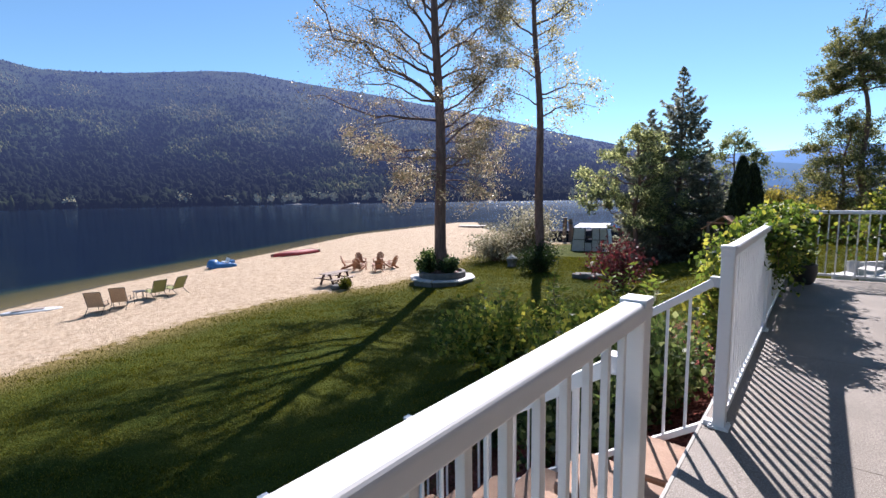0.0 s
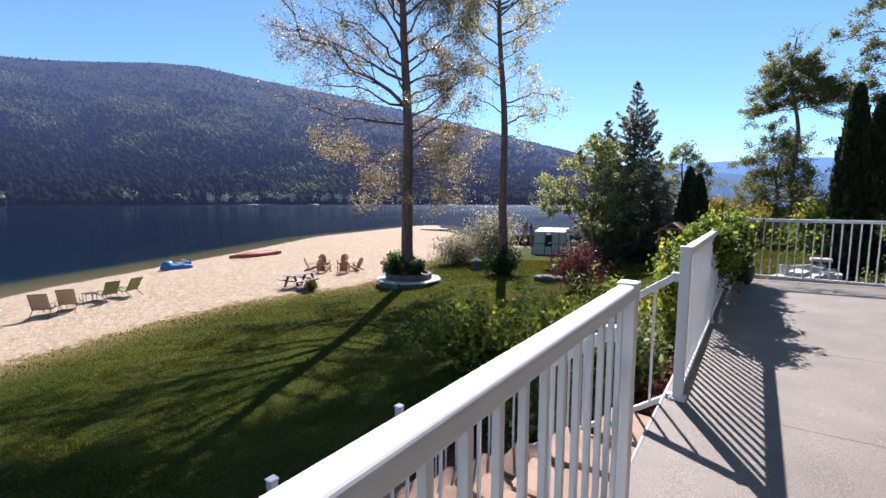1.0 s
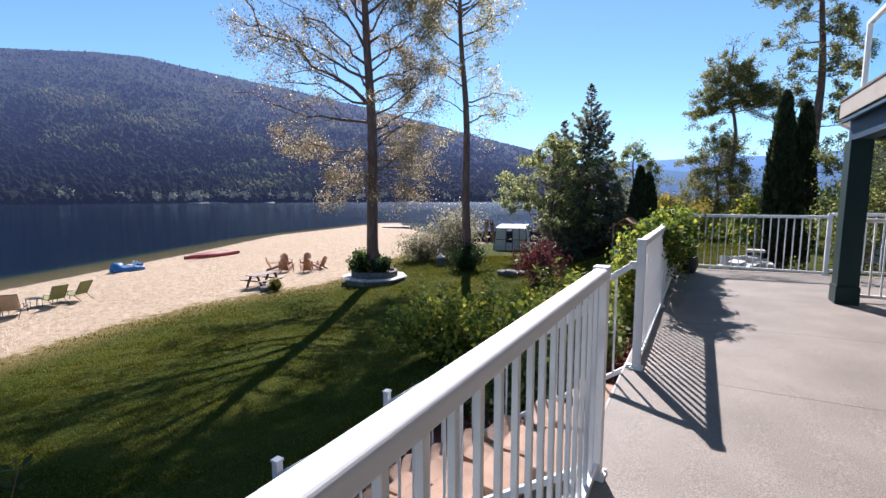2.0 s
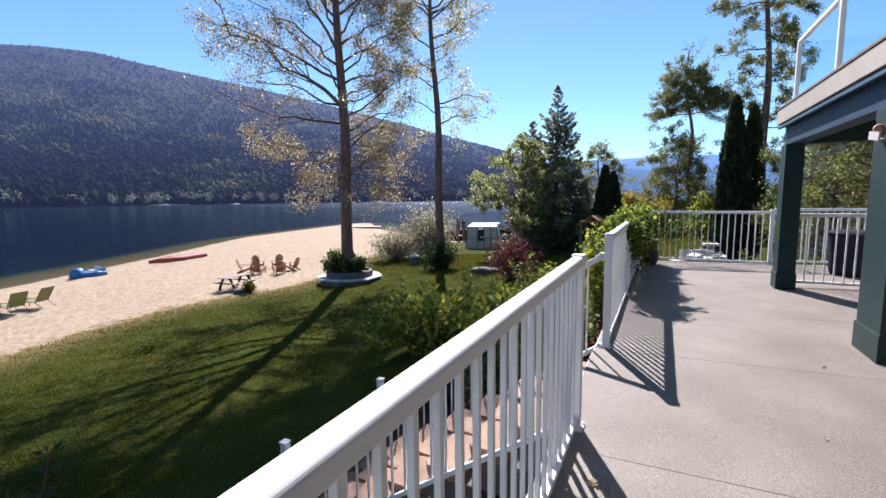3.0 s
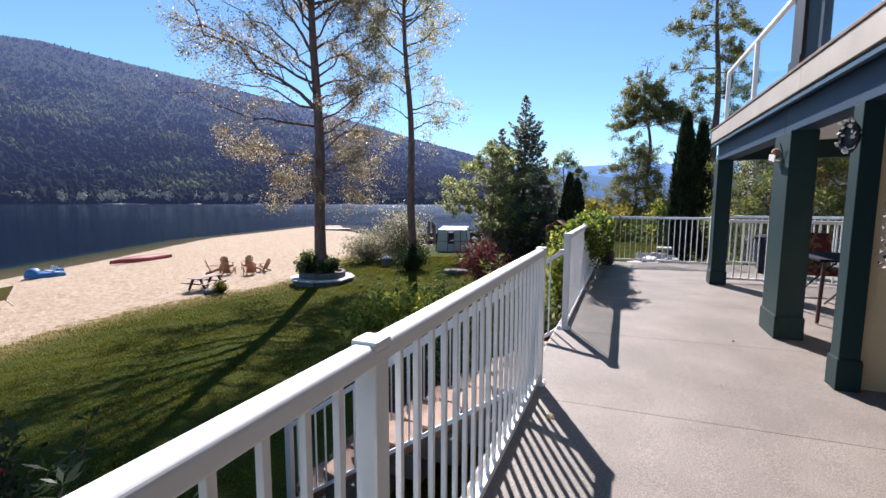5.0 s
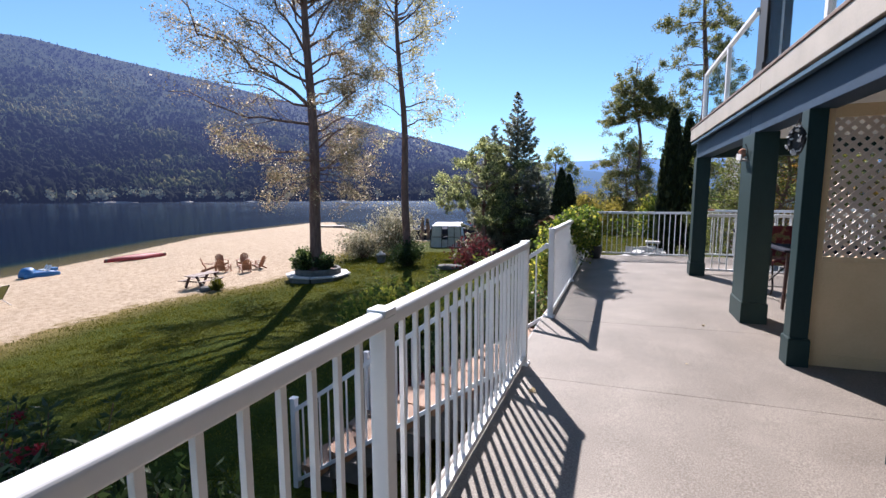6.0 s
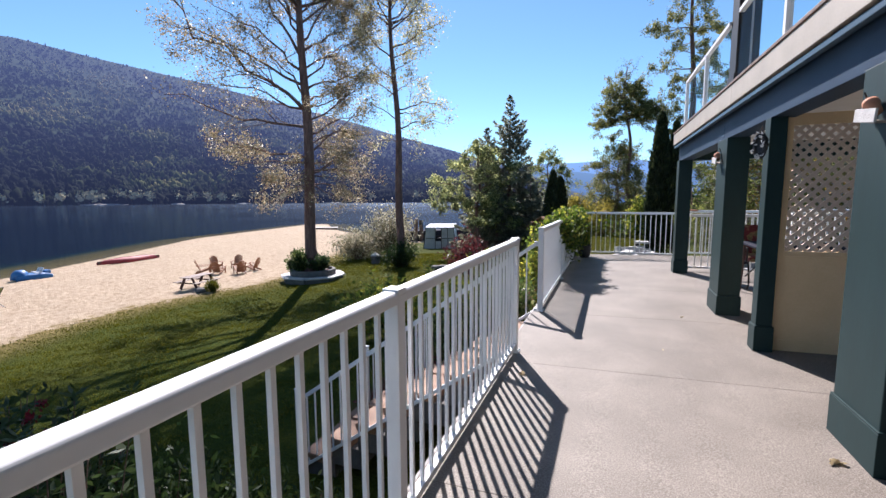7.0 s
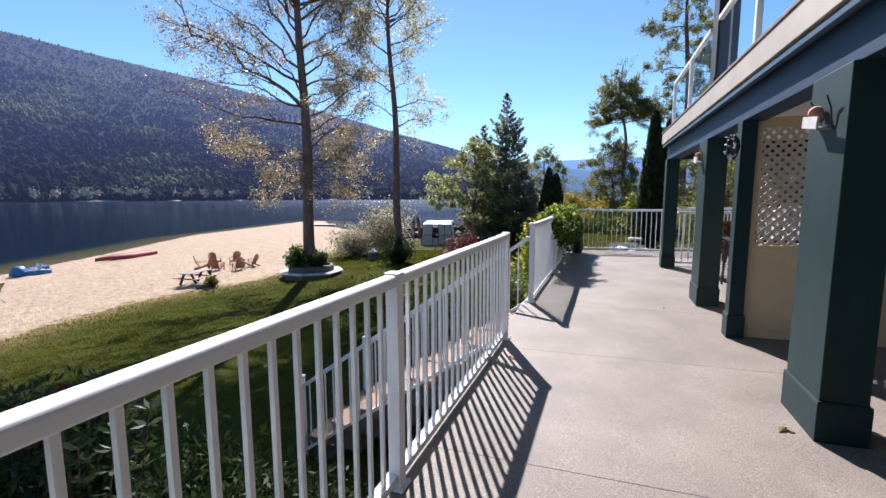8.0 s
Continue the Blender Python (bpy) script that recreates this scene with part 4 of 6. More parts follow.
part("mid_rail", box_bm(SX0 + 0.05, SX1, SY - 0.024, SY + 0.024, 0.862, 0.905, bevel=0.003), BEIGE_PAINT, screen)
part("top_rail", box_bm(SX0 + 0.05, SX1, SY - 0.024, SY + 0.024, 1.99, 2.085, bevel=0.003), BEIGE_PAINT, screen)
part("stile", box_bm(SX0, SX0 + 0.05, SY - 0.024, SY + 0.024, 0.0, 2.085, bevel=0.003), BEIGE_PAINT, screen)
Z0, Z1 = 0.905, 1.99
for sgn, dy in ((1, -0.006), (-1, 0.006)):
    k = -(Z1 - Z0)
    while k < (SX1 - SX0):
        xa, xb = SX0 + 0.05 + k, SX0 + 0.05 + k + (Z1 - Z0)
        a, b = (xa, Z0), (xb, Z1)
        lo, hi = max(SX0 + 0.05, xa), min(SX1, xb)
        if hi - lo > 0.03:
            za, zb = Z0 + (lo - xa), Z0 + (hi - xa)
            if sgn < 0:
                za, zb = Z1 - (lo - xa), Z1 - (hi - xa)
            part("lattice_slat", beam_bm((lo, SY + dy, za), (hi, SY + dy, zb), 0.010, 0.029), LATTICE_PAINT, screen)
        k += 0.084

# ---------------------------------------------------------------- trees
def wander(start, heading, length, steps, rng, wiggle, lift):
    """A crooked path: it wavers and slowly turns up or down."""
    p, d = np.array(start, float), np.array(heading, float)
    d = d / np.linalg.norm(d)
    pts = [p]
    for _ in range(steps):
        d = d + rng.normal(size=3) * wiggle + np.array([0, 0, lift])
        d = d / np.linalg.norm(d)
        p = p + d * length / steps
        pts.append(p)
    return pts


def along(pts, t):
    f = min(max(t, 0), 0.9999) * (len(pts) - 1)
    k = int(f)
    return pts[k] + (pts[k + 1] - pts[k]) * (f - k), (pts[k + 1] - pts[k]) / (np.linalg.norm(pts[k + 1] - pts[k]) + 1e-9)


def fork(d, angle, rng, flat=0.0):
    """A heading that leaves d by the angle, in a random direction; flat: how far it keeps level."""
    side = rng.normal(size=3)
    side[2] *= 1 - flat
    side -= d * side.dot(d)
    side /= np.linalg.norm(side) + 1e-9
    return d * math.cos(angle) + side * math.sin(angle)


def grow_limb(bm, pts, r0, rng, leaves, out, spread=0.16, bare=0.2, twigs=1.0, hang=0.0, flat=0.0, share=0.42, clump=0.0):
    """A limb along pts: side branches, their twigs, and leaf places in clumps at the twigs."""
    n = len(pts)
    tube(bm, pts, [r0 * (1 - 0.9 * (k / (n - 1)) ** 0.8) + 0.004 for k in range(n)], 6)
    length = sum(np.linalg.norm(b - a) for a, b in zip(pts, pts[1:]))
    count = max(3, int(length * 2.0 * twigs))
    for k in range(count):
        t = bare + (1.0 - bare) * (k + rng.uniform(0.1, 0.9)) / count
        p, d = along(pts, t)
        ln = (share * length * (1.12 - t) + 0.35) * rng.uniform(0.55, 1.2)
        q = wander(p, fork(d, rng.uniform(0.55, 1.05), rng, flat) + np.array([0, 0, 0.12 - hang * 0.5]), ln, 4, rng, 0.16, 0.03 - hang * 0.10)
        rb = max(0.006, r0 * 0.38 * (1.1 - t))
        tube(bm, q, [rb, rb * 0.75, rb * 0.55, rb * 0.35, rb * 0.12], 4)
        fill = (0.25 + 1.35 * rng.uniform()) * (1 - clump) + clump * 4.0 * rng.uniform() ** 3
        for _ in range(max(2, int(ln * 4.6))):
            w, e = along(q, rng.uniform(0.25, 1.0))
            m = wander(w, fork(e, rng.uniform(0.3, 1.0), rng, flat) - np.array([0, 0, hang * 0.4]), rng.uniform(0.22, 0.55), 2, rng, 0.2, -0.05 * hang)
            tube(bm, m, [0.006, 0.004, 0.002], 3)
            c = rng.poisson(leaves * fill * 2.3)
            if c:
                u = rng.uniform(0.1, 1.15, (c, 1))
                out.append(m[0] + (m[-1] - m[0]) * u + rng.normal(size=(c, 3)) * spread)


def big_tree(name, base, height, r0, lean, limbs, leaf, leaf_size, bark, label, seed, category="tree", upper=14, upper_leaves=10, right=(0.73, 0.68), upper_from=0.5, reach=3.6, spread=0.16, hang=0.0, flat=0.0, twigs=1.0, long=1.2, sway=0.10, fine=1.0):
    """limbs: (height, sideways, depth, rise, leaves on a twig, bend) of limbs that can be told apart; the rest of the crown follows a seed."""
    rng = np.random.default_rng(seed)
    t = thing(name, base, label, category)
    bm = bmesh.new()
    pts = [np.array([lean[0] * (k / 16) ** 1.3 + sway * math.sin(k * 0.8 + seed), lean[1] * (k / 16) ** 1.3, height * k / 16]) for k in range(17)]
    pts[0] = np.array([0, 0, -0.25])
    rad = [r0 * (1.45 if k == 0 else 1.0) * (1 - 0.93 * (k / 16) ** 1.15) + 0.008 for k in range(17)]
    tube(bm, pts, rad, 10)
    places = []

    def on_trunk(z):
        f = min(max(z / height * 16, 0), 15.999)
        i = int(f)
        return pts[i] + (pts[i + 1] - pts[i]) * (f - i), rad[i]

    rx, ry = right
    for z, side, depth, rise, count, bend in limbs:
        p, r = on_trunk(z)
        e = np.array([rx * side - ry * depth, ry * side + rx * depth, rise])
        ln = float(np.linalg.norm(e))
        q = [p + e * k / 8 + np.array([0, 0, bend * ln * math.sin(math.pi * k / 8)]) + (rng.normal(size=3) * 0.022 * ln if 0 < k < 8 else 0) for k in range(9)]
        grow_limb(bm, q, min(r * 0.5, 0.011 * ln + 0.012), rng, count * fine, places, spread, 0.12, twigs, hang, flat)
    for k in range(upper):
        z = height * (upper_from + (0.985 - upper_from) * (k + rng.uniform(0, 1)) / upper)
        p, r = on_trunk(z)
        a = k * 2.4 + rng.uniform(-0.5, 0.5)
        rel = (z / height - upper_from) / (1 - upper_from)
        ln = reach * rng.uniform(0.6, 1.1) * (1.1 - 0.75 * rel)
        q = wander(p, (math.cos(a), math.sin(a), rng.uniform(0.25, 0.8)), ln, 7, rng, 0.07, 0.05)
        grow_limb(bm, q, min(r * 0.5, 0.011 * ln + 0.012), rng, upper_leaves * fine * min(1, 0.25 + 1.6 * rel), places, spread, 0.15, twigs, hang, flat, clump=min(1, max(0, rel * 3 - 1.0)))
    part("trunk", bm, bark, t, "", smooth=True)
    link_mesh("crown", leaf_mesh("crown", np.concatenate(places), leaf_size, rng, long, 0.35), leaf, t)
    return t


# limbs: height above the root, sideways, depth, rise, leaves on a twig, bend
POPLAR_LIMBS = [
    (11.2, -3.4, 0.6, 6.0, 3.6, 0.03), (9.9, -6.3, -0.5, 2.2, 3.4, 0.05), (8.6, -7.6, 0.3, 6.3, 3.0, -0.05), (8.7, -5.0, 0.9, 1.1, 2.6, 0.04),
    (7.8, -6.3, -0.7, 1.0, 1.2, -0.05), (6.1, -5.0, 0.2, 0.8, 7.5, 0.03), (5.9, -3.6, -1.2, -0.3, 7.0, 0.06), (5.4, -2.7, 0.8, -1.2, 7.0, 0.10), (5.2, -2.2, -0.8, -1.6, 6.0, 0.12),
    (12.4, -2.4, -0.6, 4.4, 3.6, 0.02), (10.6, -4.4, 1.4, 3.4, 3.2, 0.04), (12.9, -3.6, 0.4, 3.4, 3.6, 0.03), (9.2, -3.0, -1.6, 3.0, 3.0, 0.03),
    (6.6, 3.2, 0.3, 2.8, 4.0, -0.03), (8.6, 2.8, -0.8, 1.0, 4.2, 0.04), (5.4, 3.3, 0.6, 2.2, 4.6, -0.04), (5.3, 2.2, -0.6, -0.7, 4.2, 0.10), (5.8, 3.0, 1.4, 0.2, 4.4, 0.06),
    (10.7, 3.4, 0.4, 2.2, 6.0, 0.03), (12.1, 2.4, -0.5, 3.6, 6.0, 0.02), (9.7, 4.4, 0.2, 1.3, 6.0, 0.05), (9.0, 3.6, 1.3, 1.8, 6.0, 0.04), (11.6, 4.0, 0.8, 2.6, 6.5, 0.03),
    (7.4, 3.8, 0.9, 1.6, 5.0, 0.05), (7.9, 3.4, -1.0, 2.4, 5.0, 0.03), (10.2, 3.0, -1.4, 2.4, 6.0, 0.03), (13.0, 3.8, 0.2, 3.0, 6.5, 0.03), (7.0, 2.4, 1.9, 1.0, 4.5, 0.05),
    (5.0, 2.8, 0.4, -1.2, 4.5, 0.10), (5.5, 3.5, -0.5, -0.4, 4.5, 0.08), (4.8, 1.5, -1.0, -1.3, 4.5, 0.12), (4.9, -1.6, 0.8, -1.4, 4.5, 0.12),
    (13.4, -2.8, 1.0, 3.6, 5.0, 0.03), (14.0, 2.4, -1.0, 3.4, 6.0, 0.02),
]
POPLAR_LIMBS = [(z, side, depth, rise, count * (1.9 if side > 0 and z < 8.5 else 1.7 if side > 0 else 1.35 if z < 6.5 else 1.3), bend) for z, side, depth, rise, count, bend in POPLAR_LIMBS]
T1 = (-14.15, 15.55)
big_tree("poplar_tree", (*T1, lawn_z(*T1) + 0.25), 24.0, 0.30, (-0.5, 0.2), POPLAR_LIMBS, LEAF_POPLAR, 0.066, BARK, "tall poplar with sparse orange autumn leaves in a stone ring", 4, upper=92, upper_leaves=29.0, upper_from=0.56, reach=5.2, spread=0.20, fine=2.0)
T2_LIMBS = [
    (9.4, 3.5, 0.2, 0.3, 3.4, 0.10), (8.2, 3.0, -0.5, 0.4, 3.4, 0.12), (7.6, 1.9, 0.5, -0.5, 3.6, 0.14), (7.5, -1.6, 0.3, -0.2, 3.0, 0.10), (8.8, -2.2, 0.5, 1.0, 5.0, 0.06), (9.2, 2.2, 1.0, -0.2, 3.0, 0.10),
    (13.0, 3.6, 0.2, 2.2, 4.6, 0.02), (11.6, 1.7, 0.8, 1.2, 7.0, 0.05), (11.0, -2.6, -0.3, 1.6, 6.0, 0.05), (12.4, 2.0, -0.6, 0.9, 8.0, 0.03), (12.4, -2.8, 0.6, 2.2, 6.5, 0.03), (14.0, 2.0, 0.8, 2.0, 7.0, 0.03), (10.2, -2.2, 0.9, 1.4, 6.0, 0.05),
    (14.6, 2.6, -0.4, 2.6, 7.0, 0.02), (14.2, -2.6, -0.5, 2.0, 7.0, 0.02), (10.4, 1.2, -1.0, 0.8, 6.0, 0.04),
]
T2_LIMBS = [(z, side, depth, rise, count * 1.5, bend) for z, side, depth, rise, count, bend in T2_LIMBS]
T2 = (-11.15, 20.4)
big_tree("slender_poplar", (*T2, lawn_z(*T2)), 20.9, 0.25, (-0.9, 0.2), T2_LIMBS, LEAF_POPLAR2, 0.082, BARK, "slender poplar with thin yellowing crown, shrub at its foot", 9, upper=34, upper_leaves=9.0, upper_from=0.66, reach=3.7, spread=0.20, fine=1.9)


def spruce(name, base, height, radius, label, seed, material=None, first=0.04):
    """Whorls of boughs that droop and turn up at the tip, with flat sprays of needles."""
    rng = np.random.default_rng(seed)
    t = thing(name, base, label, "spruce")
    bm = bmesh.new()
    tube(bm, [(0, 0, -0.1), (0, 0, height * 0.5), (0.03, 0, height)], [0.02 * height, 0.011 * height, 0.01], 8)
    cs, ds = [], []
    z = height * first
    turn = 0.0
    while z < height * 0.985:
        f = z / height
        tier = rng.uniform(0.72, 1.15)
        turn += 0.7
        boughs = 7 if f < 0.8 else 4
        for k in range(boughs):
            a = turn + 6.2832 * k / boughs + rng.uniform(-0.3, 0.3)
            ll = radius * (1 - f) ** 0.88 * tier * rng.uniform(0.55, 1.18) + 0.03 + 0.12 * min(1, (1 - f) * 6)
            out = np.array([math.cos(a), math.sin(a), 0.0])
            root = np.array([0, 0, z + rng.uniform(-0.1, 0.1)])
            slope = -0.30 + 0.75 * f + rng.uniform(-0.08, 0.08)
            q = [root + out * ll * u + np.array([0, 0, slope * ll * u + 0.20 * ll * u ** 3]) for u in (0, 0.35, 0.7, 1.0)]
            tube(bm, q, [0.010 * ll + 0.008, 0.008 * ll + 0.005, 0.005, 0.002], 3)
            n = max(18, int(ll * ll * 26 + ll * 46))
            u = rng.uniform(0.12, 1.03, n) ** 0.7
            side = np.array([-math.sin(a), math.cos(a), 0])
            sd = rng.uniform(-1, 1, n) * (1.10 - u) * 0.50 * ll
            c = root + out * (ll * u)[:, None] + np.stack([0 * u, 0 * u, slope * ll * u + 0.20 * ll * u ** 3], -1) + side * sd[:, None]
            c[:, 2] -= np.abs(sd) * 0.30 + np.abs(rng.normal(size=n)) * (0.03 + 0.03 * ll)
            cs.append(c + rng.normal(size=(n, 3)) * 0.025)
            ds.append(out * 1.0 + side * np.sign(sd)[:, None] * 0.8 + np.array([0, 0, -0.2]))
        z += (0.30 + 0.24 * (1 - f)) * rng.uniform(0.8, 1.2)
    part("trunk", bm, BARK, t, "", smooth=True)
    link_mesh("crown", leaf_mesh("crown", np.concatenate(cs), 0.085, rng, 2.7, 0.15, np.concatenate(ds), 0.5), material or NEEDLE, t)
    return t


def bush(name, base, size, count, leaf, leaf_size, label, category, seed, stems=14, aim_up=0.5, hollow=0.35, long=1.4):
    """A shrub: stems that fan out, with leaves in uneven clumps."""
    rng = np.random.default_rng(seed)
    t = thing(name, base, label, category)
    bm = bmesh.new()
    sx, sy, sz = size
    cs = []
    for k in range(stems):
        a = 6.2832 * (k + rng.uniform(0, 0.8)) / stems
        rr = math.sqrt(rng.uniform(0.05, 1))
        h = math.sqrt(max(0.06, 1 - rr * rr * 0.85)) * rng.uniform(0.75, 1.08)
        e = np.array([math.cos(a) * rr * sx, math.sin(a) * rr * sy, h * sz])
        m = e * 0.5 * np.array([0.7, 0.7, 1.1])
        s = np.array([math.cos(a) * 0.06 * sx, math.sin(a) * 0.06 * sy, -0.08])
        tube(bm, [s, m, e], [0.012 * sz + 0.006, 0.008 * sz + 0.004, 0.003], 4)
        n = count // stems
        u = rng.uniform(hollow, 1.05, n)[:, None]
        c = np.where(u < 0.5, s + (m - s) * u * 2, m + (e - m) * (u - 0.5) * 2)
        c = c + np.clip(rng.normal(size=(n, 3)), -1.5, 1.5) * np.array([sx, sy, sz]) * 0.17
        c[:, 2] = np.maximum(c[:, 2], 0.03)
        cs.append(c)
    part("stem", bm, BARK, t)
    c = np.concatenate(cs)
    aim = c / (np.linalg.norm(c, axis=1)[:, None] + 1e-6) * 0.6 + np.array([0, 0, aim_up])
    link_mesh("foliage", leaf_mesh("foliage", c, leaf_size, rng, long, 0.1, aim, 0.8), leaf, t)
    return t


def columnar_cedar(base, height, radius, label, seed):
    rng = np.random.default_rng(seed)
    t = thing("columnar_cedar", base, label, "cedar", "columnar cedars")
    part("trunk", tube_bm([(0, 0, -0.1), (0, 0, height * 0.7)], [0.08, 0.03], 7), CEDAR_BARK, t)
    n = int(7600 * height * radius / 2)
    f = rng.uniform(0.02, 1, n)
    prof = radius * np.minimum(1, (1 - f) ** 0.55 * 1.25) * np.minimum(1, 0.6 + f * 3)
    a = rng.uniform(0, 6.2832, n)
    lob = 1 + 0.10 * np.sin(a * 5 + f * 9) + 0.06 * np.sin(f * 40 + a * 2)
    rr = prof * lob * rng.uniform(0.72, 1.03, n)
    c = np.stack([rr * np.cos(a), rr * np.sin(a), f * height], -1)
    aim = np.stack([np.cos(a) * 0.5, np.sin(a) * 0.5, np.full(n, 1.4)], -1)
    link_mesh("crown", leaf_mesh("crown", c, 0.13, rng, 2.2, 0, aim, 0.35), CEDAR, t)


def from_eye(az, dist):
    """A place on the land at an azimuth and distance from the middle of the walk."""
    x, y = 0.45 + dist * math.sin(radians(az)), -2.6 + dist * math.cos(radians(az))
    return (x, y, lawn_z(x, y))


def broad_tree(name, base, height, r0, radius, leaf, leaf_size, label, seed, limbs=26, leaves=6, first=0.15, bark=BARK, category="tree", flat=0.5, twigs=1.0):
    """A tree with limbs all round, from the share first of its height."""
    rng = np.random.default_rng(seed)
    rows = []
    for k in range(limbs):
        f = first + (0.95 - first) * (k + rng.uniform(0, 0.8)) / limbs
        a = k * 2.4 + rng.uniform(-0.3, 0.3)
        ln = radius * math.sin(math.pi * min(1, 0.25 + 0.75 * (f - first) / (1 - first))) ** 0.7 * rng.uniform(0.45, 1.2) + 0.2
        rows.append((f * height, math.cos(a) * ln, math.sin(a) * ln, ln * rng.uniform(0.0, 0.4), leaves * rng.uniform(0.6, 1.3), 0.05))
    return big_tree(name, base, height, r0, (0.2, 0.0), rows, leaf, leaf_size, bark, label, seed, category, upper=5, upper_leaves=leaves, right=(1, 0), upper_from=0.85, reach=radius * 0.45, flat=flat, spread=0.12, twigs=twigs)


# spruces and the green tree beside the boat shelter
spruce("spruce_tree", from_eye(-12.2, 33), 12.0, 3.7, "tall dark spruce behind the lawn", 21)
spruce("spruce_tree", from_eye(-15.2, 34), 9.9, 3.3, "smaller dark spruce behind a green tree", 22)
spruce("spruce_tree", from_eye(-9.4, 32), 5.6, 2.6, "low dark spruce at the lawn's edge", 23)
spruce("spruce_tree", from_eye(-13.8, 31), 5.2, 2.8, "low dark spruce in deep shade", 24)
broad_tree("maple_tree", from_eye(-16.5, 30.2), 7.6, 0.16, 3.3, LEAF_MAPLE, 0.088, "leafy green maple with layered sprays and bright leaf tips", 31, 24, 30, 0.24, flat=0.9)
broad_tree("birch_tree", from_eye(-7.4, 40), 8.4, 0.14, 2.4, LEAF_BIRCH, 0.10, "light green birch beyond the spruces", 32, 28, 18)
columnar_cedar(from_eye(-6.5, 28), 4.8, 0.58, "dark columnar cedar at the garden's end", 41)
columnar_cedar(from_eye(-5.55, 28.3), 4.3, 0.55, "dark columnar cedar at the garden's end", 42)
columnar_cedar(from_eye(6.5, 20.5), 6.2, 0.50, "tall dark columnar cedar beyond the far railing", 43)
columnar_cedar(from_eye(8.1, 20.7), 5.8, 0.48, "tall dark columnar cedar beyond the far railing", 44)

# pines on the right
PA = from_eye(2.9, 36)
rng = np.random.default_rng(50)
PINE_A = []
for k in range(36):
    q = k * 2.4
    f = k / 35
    ln = 2.9 * math.sqrt(1 - 0.9 * f) * rng.uniform(0.6, 1.12)
    PINE_A.append((8.3 + 3.2 * f, math.cos(q) * ln, math.sin(q) * ln * 0.8, rng.uniform(-0.35, 0.35), 4.6 * rng.uniform(0.6, 1.2), 0.06))
big_tree("pine_tree", PA, 12.7, 0.19, (-0.8, 0.2), PINE_A, PINE, 0.058, BARK, "crooked pine with bare middle trunk and flat layered crown", 51, "pine", upper=4, upper_leaves=0.3, right=(1, 0), upper_from=0.93, reach=1.1, spread=0.10, flat=0.75, twigs=1.9, long=1.9, sway=0.16, fine=6.6)
broad_tree("hemlock_tree", from_eye(1.1, 36.5), 6.9, 0.12, 2.8, PINE, 0.07, "layered hemlock beside the crooked pine", 53, 46, 22, 0.06, category="hemlock", flat=0.7, twigs=1.6)
PB = from_eye(9.3, 32)
PINE_B = []
for k in range(46):
    q = k * 2.4
    ln = 2.5 * rng.uniform(0.5, 1.2) * (0.8 + 0.35 * math.sin(k * 0.9))
    PINE_B.append((3.9 + 0.315 * k, math.cos(q) * ln, math.sin(q) * ln * 0.8, rng.uniform(-0.45, 0.25), 5.6 * rng.uniform(0.5, 1.2), 0.06))
big_tree("pine_tree", PB, 19.6, 0.26, (-0.5, 0.2), PINE_B, PINE, 0.058, BARK, "tall pine with tiers of open branches", 52, "pine", upper=8, upper_leaves=4, right=(1, 0), upper_from=0.86, reach=1.7, spread=0.10, flat=0.75, twigs=1.7, long=1.9, fine=6.6)
broad_tree("hedge_tree", from_eye(15.0, 17), 5.0, 0.1, 1.7, LEAF_HEDGE, 0.046, "leafy green tree beyond the porch railing", 61, 36, 34, 0.05, flat=0.0)
broad_tree("hedge_tree", from_eye(17.5, 16), 4.6, 0.1, 2.0, LEAF_HEDGE, 0.046, "leafy green tree beyond the porch railing", 62, 36, 34, 0.05, flat=0.0)
broad_tree("autumn_tree", from_eye(21.0, 18), 5.2, 0.1, 1.9, LEAF_ORANGE, 0.055, "small tree with orange autumn leaves beyond the porch", 63, 30, 22, 0.08, flat=0.0)
broad_tree("hedge_tree", from_eye(26.0, 17), 4.6, 0.1, 2.2, LEAF_HEDGE, 0.05, "leafy green tree beyond the porch railing", 64, 30, 26, 0.05, flat=0.0)
bush("yellow_shrub", from_eye(-3.6, 34), (1.1, 1.1, 2.7), 6000, LEAF_YELLOW, 0.11, "yellow autumn shrub beyond the lawn", "shrub", 71)
bush("yellow_shrub", from_eye(-0.6, 32), (1.4, 1.4, 2.1), 6000, LEAF_YELLOW, 0.11, "olive and yellow shrub beyond the lawn", "shrub", 72)
bush("green_shrub", from_eye(4.4, 30), (0.9, 0.9, 2.7), 5000, LEAF_SHRUB, 0.11, "bright green shrub beside the cedars", "shrub", 73)
for k, (az, d, s) in enumerate([(-8, 40, 2.6), (-4.5, 44, 3.0), (-1, 42, 2.6), (2, 44, 2.8), (6, 46, 3.2), (10, 40, 3.4), (14, 36, 3.6), (19, 34, 3.8), (24, 32, 4), (-12, 38, 2.4)]):
    bush("hedge_shrub", from_eye(az, d), (s, s, s * 0.9), 4600, LEAF_DARK, 0.17, "dark green shrub closing the garden", "shrub", 80 + k)
bush("silver_bush", (-16.2, 23.4, lawn_z(-16.2, 23.4)), (2.0, 2.0, 2.1), 4200, LEAF_SILVER, 0.10, "round bush with pale silvery leaves by the beach", "shrub", 91, 26)
bush("silver_bush", (-14.2, 24.6, lawn_z(-14.2, 24.6)), (2.2, 2.2, 3.6), 5600, LEAF_SILVER, 0.10, "tall bush with pale brown and silver leaves", "shrub", 92, 28)
